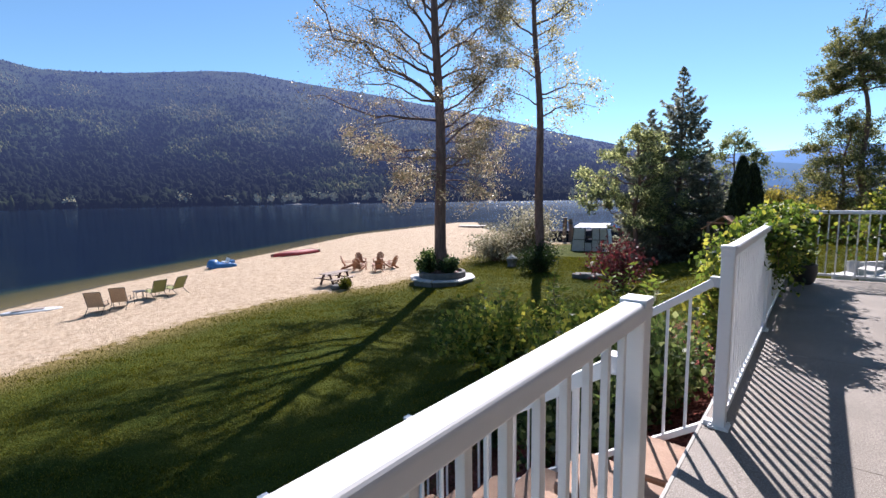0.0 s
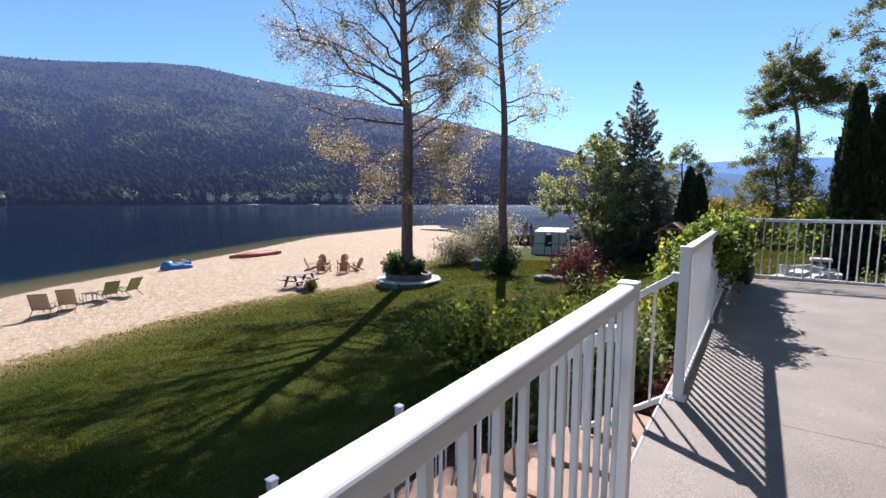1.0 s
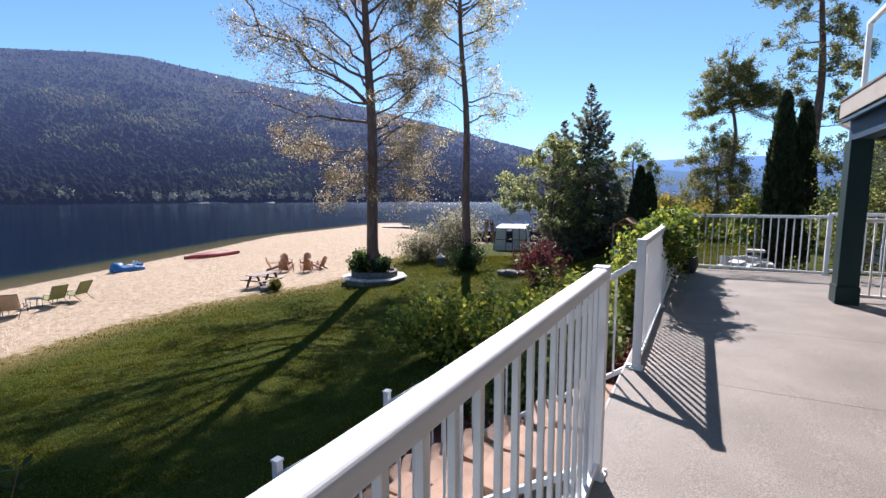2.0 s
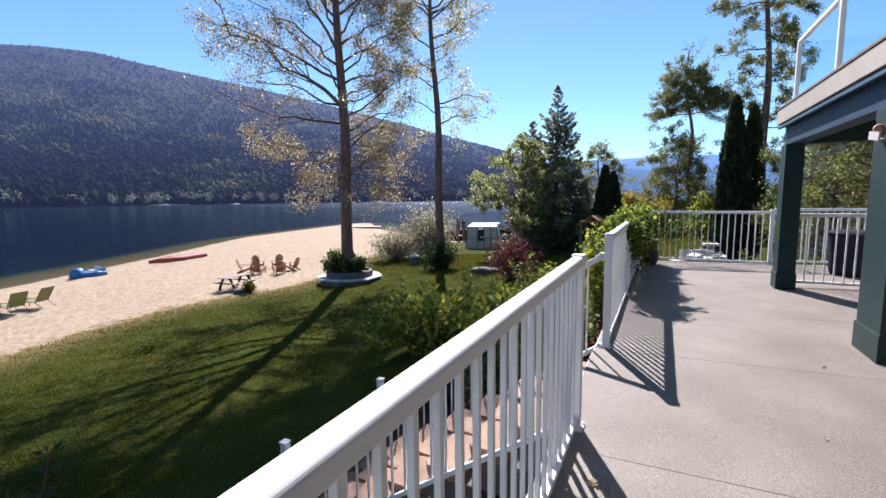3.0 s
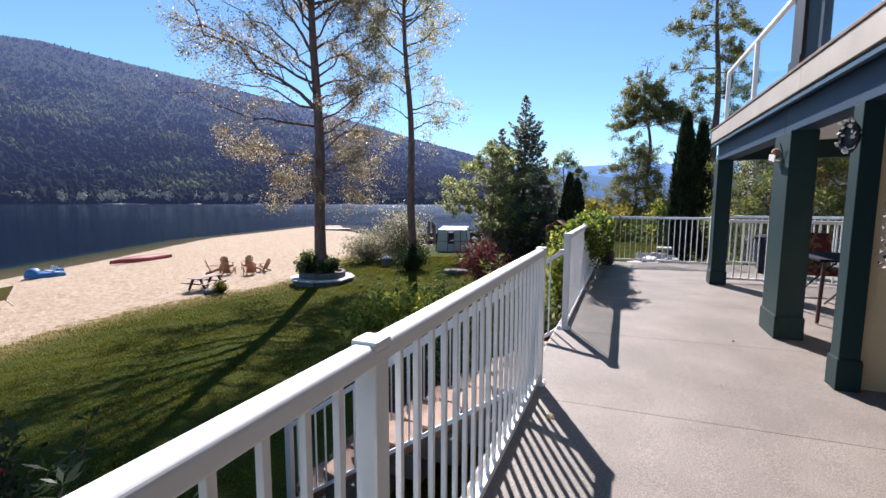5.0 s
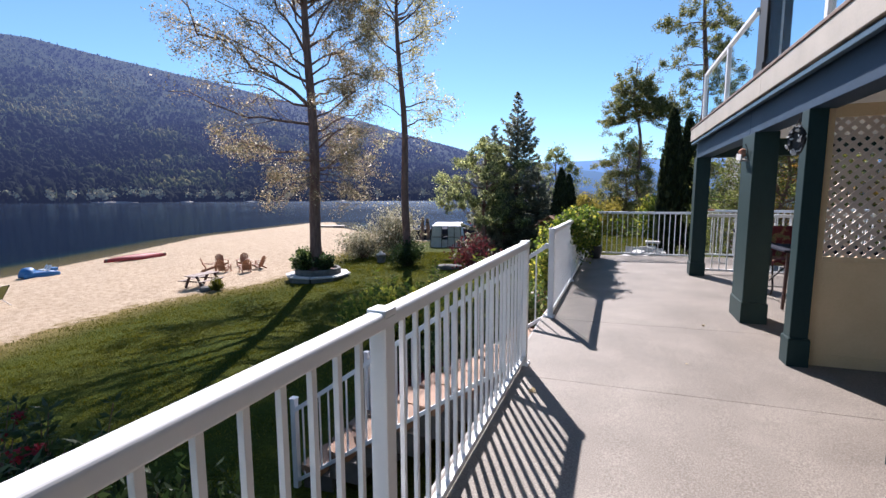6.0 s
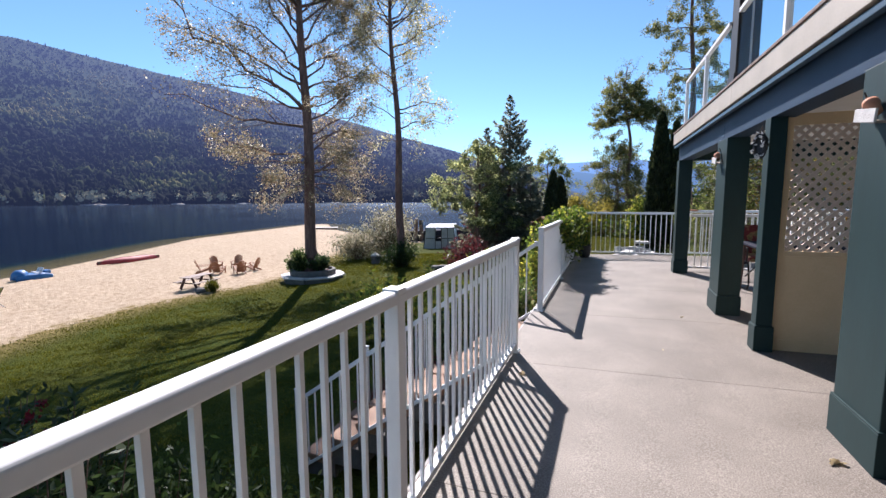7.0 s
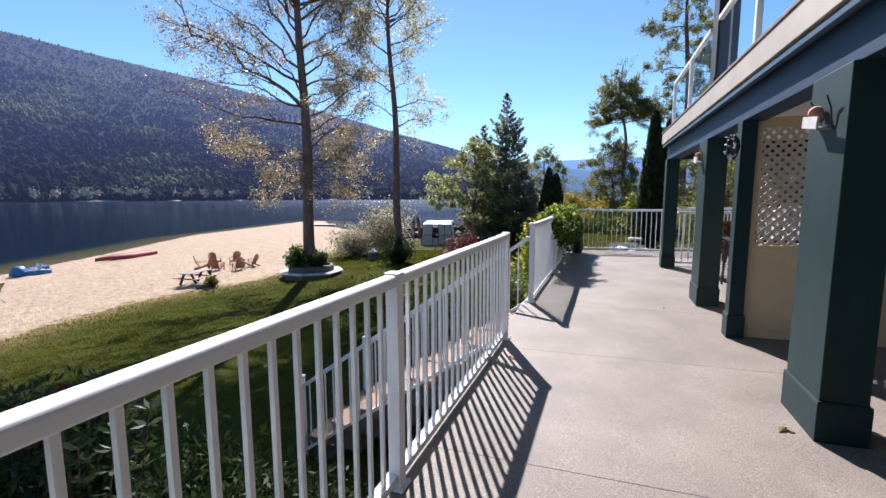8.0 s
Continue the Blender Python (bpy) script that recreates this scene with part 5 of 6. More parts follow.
bush("round_shrub", (T2[0] + 0.3, T2[1] - 0.75, lawn_z(T2[0] + 0.3, T2[1] - 0.75)), (1.15, 1.15, 1.35), 5200, LEAF_RHODO, 0.07, "dark round shrub at the foot of a poplar", "shrub", 93, 20)
bush("red_maple_shrub", (-5.6, 16.2, lawn_z(-5.6, 16.2)), (1.15, 1.15, 2.0), 2000, LEAF_RED, 0.085, "crimson Japanese maple shrub on the lawn", "shrub", 94, 18)
bush("garden_shrub", (-4.6, 6.4, lawn_z(-4.6, 6.4)), (1.5, 1.3, 1.15), 7000, LEAF_SHRUB, 0.085, "leafy green garden shrub below the deck", "shrub", 95, 30)
bush("garden_shrub", (-3.2, 8.4, lawn_z(-3.2, 8.4)), (1.3, 1.1, 0.85), 4200, LEAF_SHRUB, 0.085, "low leafy green garden shrub on the bank", "shrub", 96, 26)
bush("garden_shrub", (-0.85, 3.2, lawn_z(-0.85, 3.2)), (0.55, 1.2, 1.0), 5200, LEAF_GARDEN, 0.05, "yellow-green shrub on the bank against the railing", "shrub", 97, 24)
bush("garden_shrub", (-1.35, 2.6, lawn_z(-1.35, 2.6)), (0.6, 0.7, 0.7), 3600, LEAF_GARDEN, 0.05, "dense green shrub beside the steps", "shrub", 87, 26)
bush("planter_plant", (T1[0] - 0.62, T1[1] - 0.35, lawn_z(*T1) + 0.42), (0.6, 0.6, 1.25), 2600, LEAF_GARDEN, 0.10, "leafy green plant in the stone ring", "plant", 98, 14)
bush("planter_plant", (T1[0] + 0.5, T1[1] - 0.05, lawn_z(*T1) + 0.42), (0.6, 0.6, 0.8), 1900, LEAF_DARK, 0.10, "dark green plant in the stone ring", "plant", 99, 14)

# ---------------------------------------------------------------- vine over the deck corner
def vine():
    rng = np.random.default_rng(101)
    t = thing("vine", (0, 0, 0), "yellow-green climbing vine draped over the deck railing corner", "vine")
    bm = bmesh.new()
    cs = []
    for k in range(150):
        y = 3.75 + 4.05 * rng.uniform(0, 1) ** 0.85
        thick = float(smooth(3.7, 4.7, np.array(y)))
        top = rng.uniform() < 0.45
        z = rng.uniform(1.0, 1.06 + 0.09 * thick) if top else rng.uniform(0.85, 1.10)
        p0 = np.array([rng.normal() * 0.09 - (0.02 if top else 0.05), y, z])
        low = float(smooth(4.2, 5.3, np.array(y)))
        down = rng.uniform(0.12, 0.35) if top else rng.uniform(0.25, 0.85) * (0.25 + 0.75 * low)
        p1 = p0 + np.array([rng.uniform(-0.15, 0.15), rng.uniform(-0.22, 0.18), -down * 0.4])
        p2 = p1 + np.array([rng.uniform(-0.08, 0.06), rng.uniform(-0.12, 0.1), -down * 0.6])
        p2[2] = max(p2[2], 0.05)
        tube(bm, [p0, p1, p2], [0.006, 0.004, 0.002], 3)
        n = int(60 + 110 * thick)
        u = rng.uniform(0, 1, n)[:, None]
        c = np.where(u < 0.5, p0 + (p1 - p0) * u * 2, p1 + (p2 - p1) * (u - 0.5) * 2)
        cs.append(c + rng.normal(size=(n, 3)) * 0.06)
    for k in range(22):
        x = rng.uniform(0, 1.0) ** 1.6 * 1.2
        p0 = np.array([x, 7.75 + rng.normal() * 0.06, rng.uniform(0.75, 1.12)])
        p1 = p0 + np.array([rng.uniform(0.0, 0.3), rng.normal() * 0.08, -rng.uniform(0.05, 0.4)])
        tube(bm, [p0, p1], [0.004, 0.002], 3)
        n = 22
        cs.append(p0 + (p1 - p0) * rng.uniform(0, 1, n)[:, None] + rng.normal(size=(n, 3)) * 0.07)
    part("stem", bm, BARK, t)
    c = np.concatenate(cs)
    c[:, 2] = np.maximum(c[:, 2], 0.04)
    link_mesh("foliage", leaf_mesh("foliage", c, 0.042, rng, 1.1, 0.25, None, 1.0, True), LEAF_VINE, t)


vine()
pot = thing("plant_pot", (0.24, 7.2, deck_z(0.24)), "dark glazed pot with trailing plant in the deck corner", "pot")
part("body", lathe_bm([(0.10, 0), (0.13, 0.05), (0.16, 0.18), (0.15, 0.28), (0.16, 0.30), (0.14, 0.30), (0.12, 0.26)]), BLACK, pot, smooth=True)
bush("potted_plant", (0.24, 7.2, deck_z(0.24) + 0.27), (0.16, 0.16, 0.4), 500, LEAF_SHRUB, 0.06, "small leafy plant in the dark pot", "plant", 103, 12)

# planting below and beside the deck
bush("bank_shrub", (-0.55, 5.6, lawn_z(-0.55, 5.6)), (0.36, 1.6, 1.35), 4200, LEAF_SHRUB, 0.055, "yellow-green shrub on the bank behind the railing", "shrub", 104, 26)
bush("bank_shrub", (-2.3, 5.4, lawn_z(-2.3, 5.4)), (0.9, 1.0, 1.1), 3000, LEAF_SHRUB, 0.08, "leafy shrub on the mulched bank", "shrub", 105, 20)
bush("bank_shrub", (-2.4, 3.0, lawn_z(-2.4, 3.0)), (0.55, 0.7, 0.55), 1400, LEAF_DARK, 0.06, "low dark shrub on the mulched bank", "shrub", 106, 16)
for k, (x, y, h) in enumerate([(-4.0, 7.4, 1.75), (-4.9, 7.1, 1.7), (-3.3, 6.6, 1.5), (-5.4, 6.4, 1.55), (-2.2, 7.2, 1.5), (-1.7, 6.3, 1.5)]):
    rng = np.random.default_rng(110 + k)
    pl = thing("tall_perennial", (x, y, lawn_z(x, y)), "upright perennial with pairs of narrow green leaves", "plant", "tall perennials")
    bm = bmesh.new()
    cs, ds = [], []
    for q in range(5):
        tip = np.array([rng.normal() * 0.28, rng.normal() * 0.28, h * rng.uniform(0.75, 1.08)])
        root = tip * np.array([0.25, 0.25, 0])
        tube(bm, [root, (root + tip) / 2 + rng.normal(size=3) * 0.02, tip], [0.008, 0.006, 0.003], 4)
        for f in np.linspace(0.25, 1.0, 15):
            a = f * 37 + q
            for s in (0, math.pi):
                d = np.array([math.cos(a + s), math.sin(a + s), 0.35])
                cs.append(root + (tip - root) * f + d * 0.075)
                ds.append(d * 3)
    part("stem", bm, BARK, pl)
    link_mesh("foliage", leaf_mesh("foliage", np.array(cs), 0.055, rng, 3.0, 0.1, np.array(ds), 0.5), LEAF_SHRUB, pl)
PETAL = leaf_material("red_petals", [(0.0, (0.10, 0.010, 0.014)), (1.0, (0.26, 0.025, 0.035))], 0.4)
for k, (x, y, h) in enumerate([(-3.1, -2.1, 1.6), (-3.8, -2.4, 1.6), (-4.3, -3.0, 1.6), (-2.7, -2.8, 1.65), (-3.4, -3.2, 1.65), (-2.2, -3.7, 1.65), (-3.1, -4.2, 1.65), (-4.2, -4.2, 1.65), (-1.5, -4.5, 1.5), (-2.1, -2.0, 1.4), (-1.4, -2.4, 0.9), (-1.5, -3.3, 1.2), (-2.6, -1.3, 0.8), (-1.7, -1.2, 0.6)]):
    b = bush("rhododendron", (x, y, lawn_z(x, y)), (0.68, 0.68, h), 4200, LEAF_RHODO, 0.030, "dark leafy rhododendron with a few red blooms", "shrub", 120 + k, 26, long=2.9)
    rng = np.random.default_rng(140 + k)
    for q in range(1 if k < 5 else 0):
        c = np.array([rng.uniform(-0.3, 0.3), rng.uniform(-0.3, 0.3), h * rng.uniform(0.98, 1.05)])
        link_mesh("bloom", leaf_mesh("bloom", c + rng.normal(size=(26, 3)) * 0.02, 0.035, rng, 1.0, -0.3), PETAL, b, "red bloom")


def whorled_shrub(x, y, top, seed):
    """Upright stems that end in whorls of narrow leaves, with a red bloom or two."""
    rng = np.random.default_rng(seed)
    z = lawn_z(x, y)
    t = thing("flowering_shrub", (x, y, z), "dark upright shrub with whorled narrow leaves and red blooms", "shrub", "flowering shrubs")
    bm, cs, ds = bmesh.new(), [], []
    for k in range(7):
        tip = np.array([rng.normal() * 0.26, rng.normal() * 0.26, (top - z) * rng.uniform(0.86, 1.0)])
        root = tip * np.array([0.3, 0.3, 0])
        tube(bm, [root, (root + tip) / 2 + rng.normal(size=3) * 0.03, tip], [0.012, 0.009, 0.004], 4)
        for f in (1.0, 0.93, 0.84, 0.74, 0.62):
            for q in range(6):
                a = q * 1.0472 + f * 23 + k
                d = np.array([math.cos(a), math.sin(a), 0.55 if f > 0.95 else 0.2])
                cs.append(root + (tip - root) * f + d * 0.062)
                ds.append(d * 4)
    part("stem", bm, BARK, t)
    link_mesh("foliage", leaf_mesh("foliage", np.array(cs), 0.036, rng, 3.3, 0.05, np.array(ds), 0.45), LEAF_DARK, t)
    for k in range(seed % 2):
        c = np.array([rng.uniform(-0.3, 0.3), rng.uniform(-0.3, 0.3), (top - z) * rng.uniform(0.95, 1.0)])
        link_mesh("bloom", leaf_mesh("bloom", c + rng.normal(size=(34, 3)) * 0.022, 0.03, rng, 1.1, -0.2), PETAL, t, "dark red bloom")


for k, (x, y, top) in enumerate([(-4.9, -1.7, -0.58), (-4.2, -1.9, -0.36), (-3.5, -1.8, -0.22), (-3.1, -2.3, -0.14), (-3.9, -2.5, -0.2), (-2.6, -2.4, -0.12)]):
    whorled_shrub(x, y, top, 210 + k)

# mulch chips and small stones on the bank
rng = np.random.default_rng(150)
n = 4200
x, y = rng.uniform(-3.0, -0.15, n), rng.uniform(1.75, 7.0, n)
c = np.stack([x, y, land_height(x, y) + 0.012], -1)
chips = link_mesh("bark_mulch", leaf_mesh("bark_mulch", c, 0.035, rng, 1.8, 0, None, 1.0), MULCH)
tagged(chips, "red bark mulch chips scattered over the planted bank", "mulch", kind="stuff")


# ---------------------------------------------------------------- stone ring with the poplar
def stone_ring(cx, cy):
    z = lawn_z(cx, cy) - 0.12
    t = thing("stone_planter", (cx, cy, z), "octagonal stone planter bench with pale grey capstones round a tree", "planter")
    R, r, h = 1.72, 1.22, 0.40
    for k in range(8):
        a0, a1 = radians(45 * k - 22.5 + 1), radians(45 * k + 22.5 - 1)
        # base blocks get a darker stone for the shade on their upright sides
        for nm, ro, ri, z0, z1, mat, lab in (("base_block", R - 0.14, r, -0.25, h - 0.07, DARK_STONE, ""), ("capstone", R + 0.02, r - 0.02, h - 0.068, h, CAPSTONE, "pale grey capstone")):
            bm = bmesh.new()
            q = [(ro * math.cos(a0), ro * math.sin(a0)), (ro * math.cos(a1), ro * math.sin(a1)), (ri * math.cos(a1), ri * math.sin(a1)), (ri * math.cos(a0), ri * math.sin(a0))]
            lo, hi = [bm.verts.new((x, y, z0)) for x, y in q], [bm.verts.new((x, y, z1)) for x, y in q]
            bm.faces.new(lo[::-1]), bm.faces.new(hi)
            for i in range(4):
                bm.faces.new((lo[i], lo[(i + 1) % 4], hi[(i + 1) % 4], hi[i]))
            bmesh.ops.bevel(bm, geom=bm.edges[:], offset=0.015, segments=2, affect="EDGES")
            part(nm, bm, mat, t, lab)
    part("inner_ring", lathe_bm([(1.18, -0.2), (1.2, 0.6), (1.17, 0.68), (1.02, 0.69), (1.0, 0.5)], 28), DARK_STONE, t, "dark stone inner ring", smooth=False)
    part("soil", lathe_bm([(1.0, -0.1), (1.0, 0.55), (0.6, 0.6), (0.05, 0.62)], 20), MULCH, t, "dark soil")


stone_ring(*T1)

urn = thing("stone_lantern", (-13.5, 21.2, lawn_z(-13.5, 21.2)), "small grey stone lantern beside the bush", "lantern")
part("base", lathe_bm([(0.26, -0.05), (0.28, 0.06), (0.24, 0.10), (0.29, 0.3), (0.31, 0.46), (0.27, 0.5)], 12), DARK_STONE, urn, smooth=True)
part("cap", lathe_bm([(0.33, 0.5), (0.34, 0.54), (0.16, 0.62), (0.05, 0.74), (0.03, 0.78)], 12), STONE, urn, smooth=True)
rock = part("flat_rock", lathe_bm([(0.5, -0.1), (0.66, 0.06), (0.64, 0.2), (0.5, 0.24)], 9), DARK_STONE)
rock.matrix_basis = pose(-7.9, 18.9, lawn_z(-7.9, 18.9), 0, 0, 20) @ Matrix.Diagonal((1.15, 0.6, 1, 1))
tagged(rock, "flat grey boulder lying on the lawn", "rock")
bush("beach_grass", (-17.4, 11.9, lawn_z(-17.4, 11.9)), (0.34, 0.34, 0.55), 900, GRASS, 0.03, "clump of green beach grass at the lawn's edge", "grass", 160, 18, long=7)
rock = part("boulder", lathe_bm([(0.2, -0.05), (0.3, 0.08), (0.24, 0.2), (0.1, 0.24)], 8), DARK_STONE)
rock.matrix_basis = pose(-17.9, 11.7, lawn_z(-17.9, 11.7))
tagged(rock, "small dark boulder beside the beach grass", "rock")


# ---------------------------------------------------------------- beach furniture
def adirondack():
    t = thing("adirondack_chair", (0, 0, 0), "orange stained wooden beach armchair with slatted back", "chair", "chairs on the beach")
    for s in (-1, 1):
        part("rear_leg", beam_bm((s * 0.27, 0.42, 0.36), (s * 0.27, -0.5, 0.03), 0.03, 0.12, 0.006), ADIRONDACK, t)
        part("front_leg", box_bm(s * 0.3 - 0.018, s * 0.3 + 0.018, 0.36, 0.47, 0, 0.54, bevel=0.005), ADIRONDACK, t)
        part("armrest", box_bm(s * 0.33 - 0.075, s * 0.33 + 0.075, -0.32, 0.50, 0.54, 0.565, bevel=0.008), ADIRONDACK, t)
    for k in range(6):
        y = 0.40 - k * 0.105
        z = 0.375 - k * 0.035
        part("seat_slat", beam_bm((-0.29, y, z), (0.29, y, z), 0.10, 0.024, 0.004), ADIRONDACK, t)
    for k in range(5):
        x = (k - 2) * 0.105
        h = 1.0 - 0.035 * (k - 2) ** 2
        part("back_slat", beam_bm((x, -0.16, 0.17), (x * 1.18, -0.50, h), 0.104, 0.024, 0.006), ADIRONDACK, t)
    part("back_rail", box_bm(-0.3, 0.3, -0.40, -0.36, 0.52, 0.60, bevel=0.005), ADIRONDACK, t)
    return t


def place_copies(proto, rows, size=1.0):
    """rows: x, y, turn. The first one is the thing itself."""
    for k, (x, y, a) in enumerate(rows):
        m = pose(x, y, lawn_z(x, y) - 0.02, 0, 0, a) @ Matrix.Scale(size, 4)
        if k == 0:
            proto.matrix_basis = m
        else:
            copy_thing(proto, m)


def facing(x, y, tx, ty):
    return (x, y, math.degrees(math.atan2(-(tx - x), ty - y)))


FIRE = (-22.9, 18.2)
place_copies(adirondack(), [facing(x, y, *FIRE) for x, y in ((-24.0, 17.1), (-22.4, 16.8), (-24.9, 18.9), (-20.9, 17.1), (-23.7, 19.6), (-21.2, 18.5))], 0.95)


def picnic_table():
    t = thing("picnic_table", (-19.2, 12.6, lawn_z(-19.2, 12.6)), "dark wooden picnic table with attached benches on the sand", "table", turn=96)
    t.matrix_basis = t.matrix_basis @ Matrix.Scale(0.86, 4)
    for k in range(5):
        y = (k - 2) * 0.15
        part("top_board", box_bm(-0.95, 0.95, y - 0.07, y + 0.07, 0.73, 0.77, bevel=0.005), SUNLIT_TOP_WOOD, t, "boards coloured paler for the light on top")
    for s in (-1, 1):
        for q in (0, 1):
            y = s * (0.62 + q * 0.15)
            part("bench_board", box_bm(-0.95, 0.95, y - 0.07, y + 0.07, 0.43, 0.465, bevel=0.005), SUNLIT_TOP_WOOD, t, "boards coloured paler for the light on top")
        x = s * 0.68
        part("cross_beam", box_bm(x - 0.02, x + 0.02, -0.84, 0.84, 0.36, 0.43, bevel=0.004), PICNIC_WOOD, t)
        part("top_beam", box_bm(x - 0.02, x + 0.02, -0.36, 0.36, 0.66, 0.73, bevel=0.004), PICNIC_WOOD, t)
        for q in (-1, 1):
            part("leg", beam_bm((x + 0.04, q * 0.24, 0.73), (x + 0.04, q * 0.62, 0.0), 0.06, 0.14, 0.004), PICNIC_WOOD, t)


picnic_table()


def lounger(mesh, label, back):
    """A sling lounger: its back leans by the given degrees from flat."""
    t = thing("beach_lounger", (0, 0, 0), label, "lounger", "loungers on the beach")
    c, s = math.cos(radians(back)), math.sin(radians(back))
    for x in (-0.31, 0.31):
        part("side_rail", tube_bm([(x, 1.15, 0.36), (x, 0.0, 0.34), (x, -0.05, 0.34)], [0.016] * 3, 6), DARK_METAL, t)
        part("back_rail", tube_bm([(x, 0, 0.34), (x, -0.78 * c, 0.34 + 0.78 * s)], [0.016] * 2, 6), DARK_METAL, t)
        part("front_leg", tube_bm([(x, 0.95, 0.36), (x, 1.0, 0.0)], [0.015] * 2, 6), DARK_METAL, t)
        part("rear_leg", tube_bm([(x, 0.05, 0.35), (x, -0.45, 0.0)], [0.015] * 2, 6), DARK_METAL, t)
        part("armrest", tube_bm([(x * 1.1, 0.35, 0.35), (x * 1.1, 0.32, 0.56), (x * 1.1, -0.2, 0.58)], [0.014] * 3, 6), DARK_METAL, t)
    part("seat", beam_bm((0, 1.12, 0.355), (0, 0.02, 0.335), 0.58, 0.014, 0.004), mesh, t, "taut sling seat")
    part("backrest", beam_bm((0, -0.02, 0.345), (0, -0.78 * c, 0.345 + 0.78 * s), 0.58, 0.014, 0.004), mesh, t, "taut sling back")
    part("head_bar", tube_bm([(-0.31, -0.78 * c, 0.34 + 0.78 * s), (0.31, -0.78 * c, 0.34 + 0.78 * s)], [0.016] * 2, 6), DARK_METAL, t)
    return t


place_copies(lounger(TAN_MESH, "tan sling beach lounger with upright back", 66), [(-23.9, 3.2, 58), (-24.2, 4.15, 62)])
place_copies(lounger(OLIVE_MESH, "olive green sling beach lounger with raised back", 58), [(-25.2, 6.0, 98), (-25.4, 7.0, 112)])
tb = thing("side_table", (-25.9, 5.4, lawn_z(-25.9, 5.4)), "small dark metal table on the sand", "table")
part("top", box_bm(-0.3, 0.3, -0.25, 0.25, 0.42, 0.44, bevel=0.006), DARK_METAL, tb)
for x in (-0.26, 0.26):
    for y in (-0.21, 0.21):
        part("leg", tube_bm([(x, y, 0.42), (x, y, 0)], [0.012, 0.012], 6), DARK_METAL, tb)


def hull_bm(length, width, height, rocker, rounds=18, pointed=1.6):
    """A closed hull lying bottom up along x."""
    bm = bmesh.new()
    rings = []
    for k in range(rounds + 1):
        u = -1 + 2 * k / rounds
        w = width / 2 * (1 - abs(u) ** pointed) + 0.012
        h = height * (0.72 + 0.28 * (1 - abs(u) ** 3))
        lift = rocker * abs(u) ** 3
        rings.append([bm.verts.new((u * length / 2, w * math.cos(a), lift * 0 + h * math.sin(a) * (1 - 0.25 * abs(u) ** 4))) for a in [math.pi * j / 8 for j in range(9)]])
    for a, b in zip(rings, rings[1:]):
        for j in range(8):
            bm.faces.new((a[j], a[j + 1], b[j + 1], b[j]))
        bm.faces.new((a[8], a[0], b[0], b[8]))
    bm.faces.new(rings[0][::-1]), bm.faces.new(rings[-1])
    bmesh.ops.recalc_face_normals(bm, faces=bm.faces[:])
    return bm


canoe = thing("canoe", (-36.3, 20.6, lawn_z(-36.3, 20.6) + 0.06), "faded red canoe lying upside down on the beach", "canoe", turn=88)
canoe_hull = part("hull", hull_bm(5.0, 0.92, 0.40, 0.12), RED_HULL, canoe, smooth=True)
part("keel", box_bm(-2.2, 2.2, -0.012, 0.012, 0.395, 0.415, bevel=0.004), RED_HULL, canoe_hull)
for s in (-1, 1):
    part("gunwale", box_bm(-1.7, 1.7, s * 0.43 - 0.015, s * 0.43 + 0.015, -0.01, 0.03, bevel=0.005), DARK_WOOD, canoe)
    part("end_cap", box_bm(s * 2.3 - 0.14, s * 2.3 + 0.14, -0.06, 0.06, 0.04, 0.27, bevel=0.02), DARK_WOOD, canoe, "dark end cap")

boat = thing("pedal_boat", (-35.0, 13.3, lawn_z(-35.0, 13.3)), "blue plastic pedal boat with pale seats at the water's edge", "boat", turn=86)
boat.matrix_basis = boat.matrix_basis @ Matrix.Scale(0.82, 4)
for s in (-1, 1):
    ob = part("pontoon", hull_bm(2.4, 0.5, 0.46, 0.1, pointed=2.6), BLUE_HULL, boat, smooth=True)
    ob.matrix_basis = pose(0, s * 0.46, 0.02)
part("deck", box_bm(-0.95, 0.95, -0.5, 0.5, 0.28, 0.46, bevel=0.05), BLUE_HULL, boat)
part("prow", hull_bm(1.1, 1.2, 0.72, 0.1, pointed=2.2), BLUE_HULL, boat, smooth=True).matrix_basis = pose(-0.75, 0, 0.12)
for s in (-1, 1):
    part("seat", box_bm(0.1, 0.5, s * 0.26 - 0.2, s * 0.26 + 0.2, 0.46, 0.54, bevel=0.03), PALE_PLASTIC, boat, "pale moulded seat")
    part("seat_back", beam_bm((0.5, s * 0.26, 0.5), (0.66, s * 0.26, 0.86), 0.36, 0.05, 0.015), PALE_PLASTIC, boat, "pale moulded seat back")
    part("crank", tube_bm([(-0.3, s * 0.26 - 0.12, 0.62), (-0.3, s * 0.26 + 0.12, 0.62)], [0.02, 0.02], 6), DARK_METAL, boat)
part("paddle_housing", box_bm(0.72, 1.15, -0.35, 0.35, 0.36, 0.62, bevel=0.06), BLUE_HULL, boat)

board = thing("paddle_board", (-28.1, 1.5, lawn_z(-28.1, 1.5)), "white and grey paddle board lying on the sand", "board", turn=75)
bm = hull_bm(2.3, 0.72, 0.13, 0.05, pointed=3.0)
part("board", bm, PALE_PLASTIC, board, smooth=True)
part("deck_pad", box_bm(-0.7, 0.5, -0.22, 0.22, 0.128, 0.142, bevel=0.004), GREY_WOOD, board, "grey deck pad")


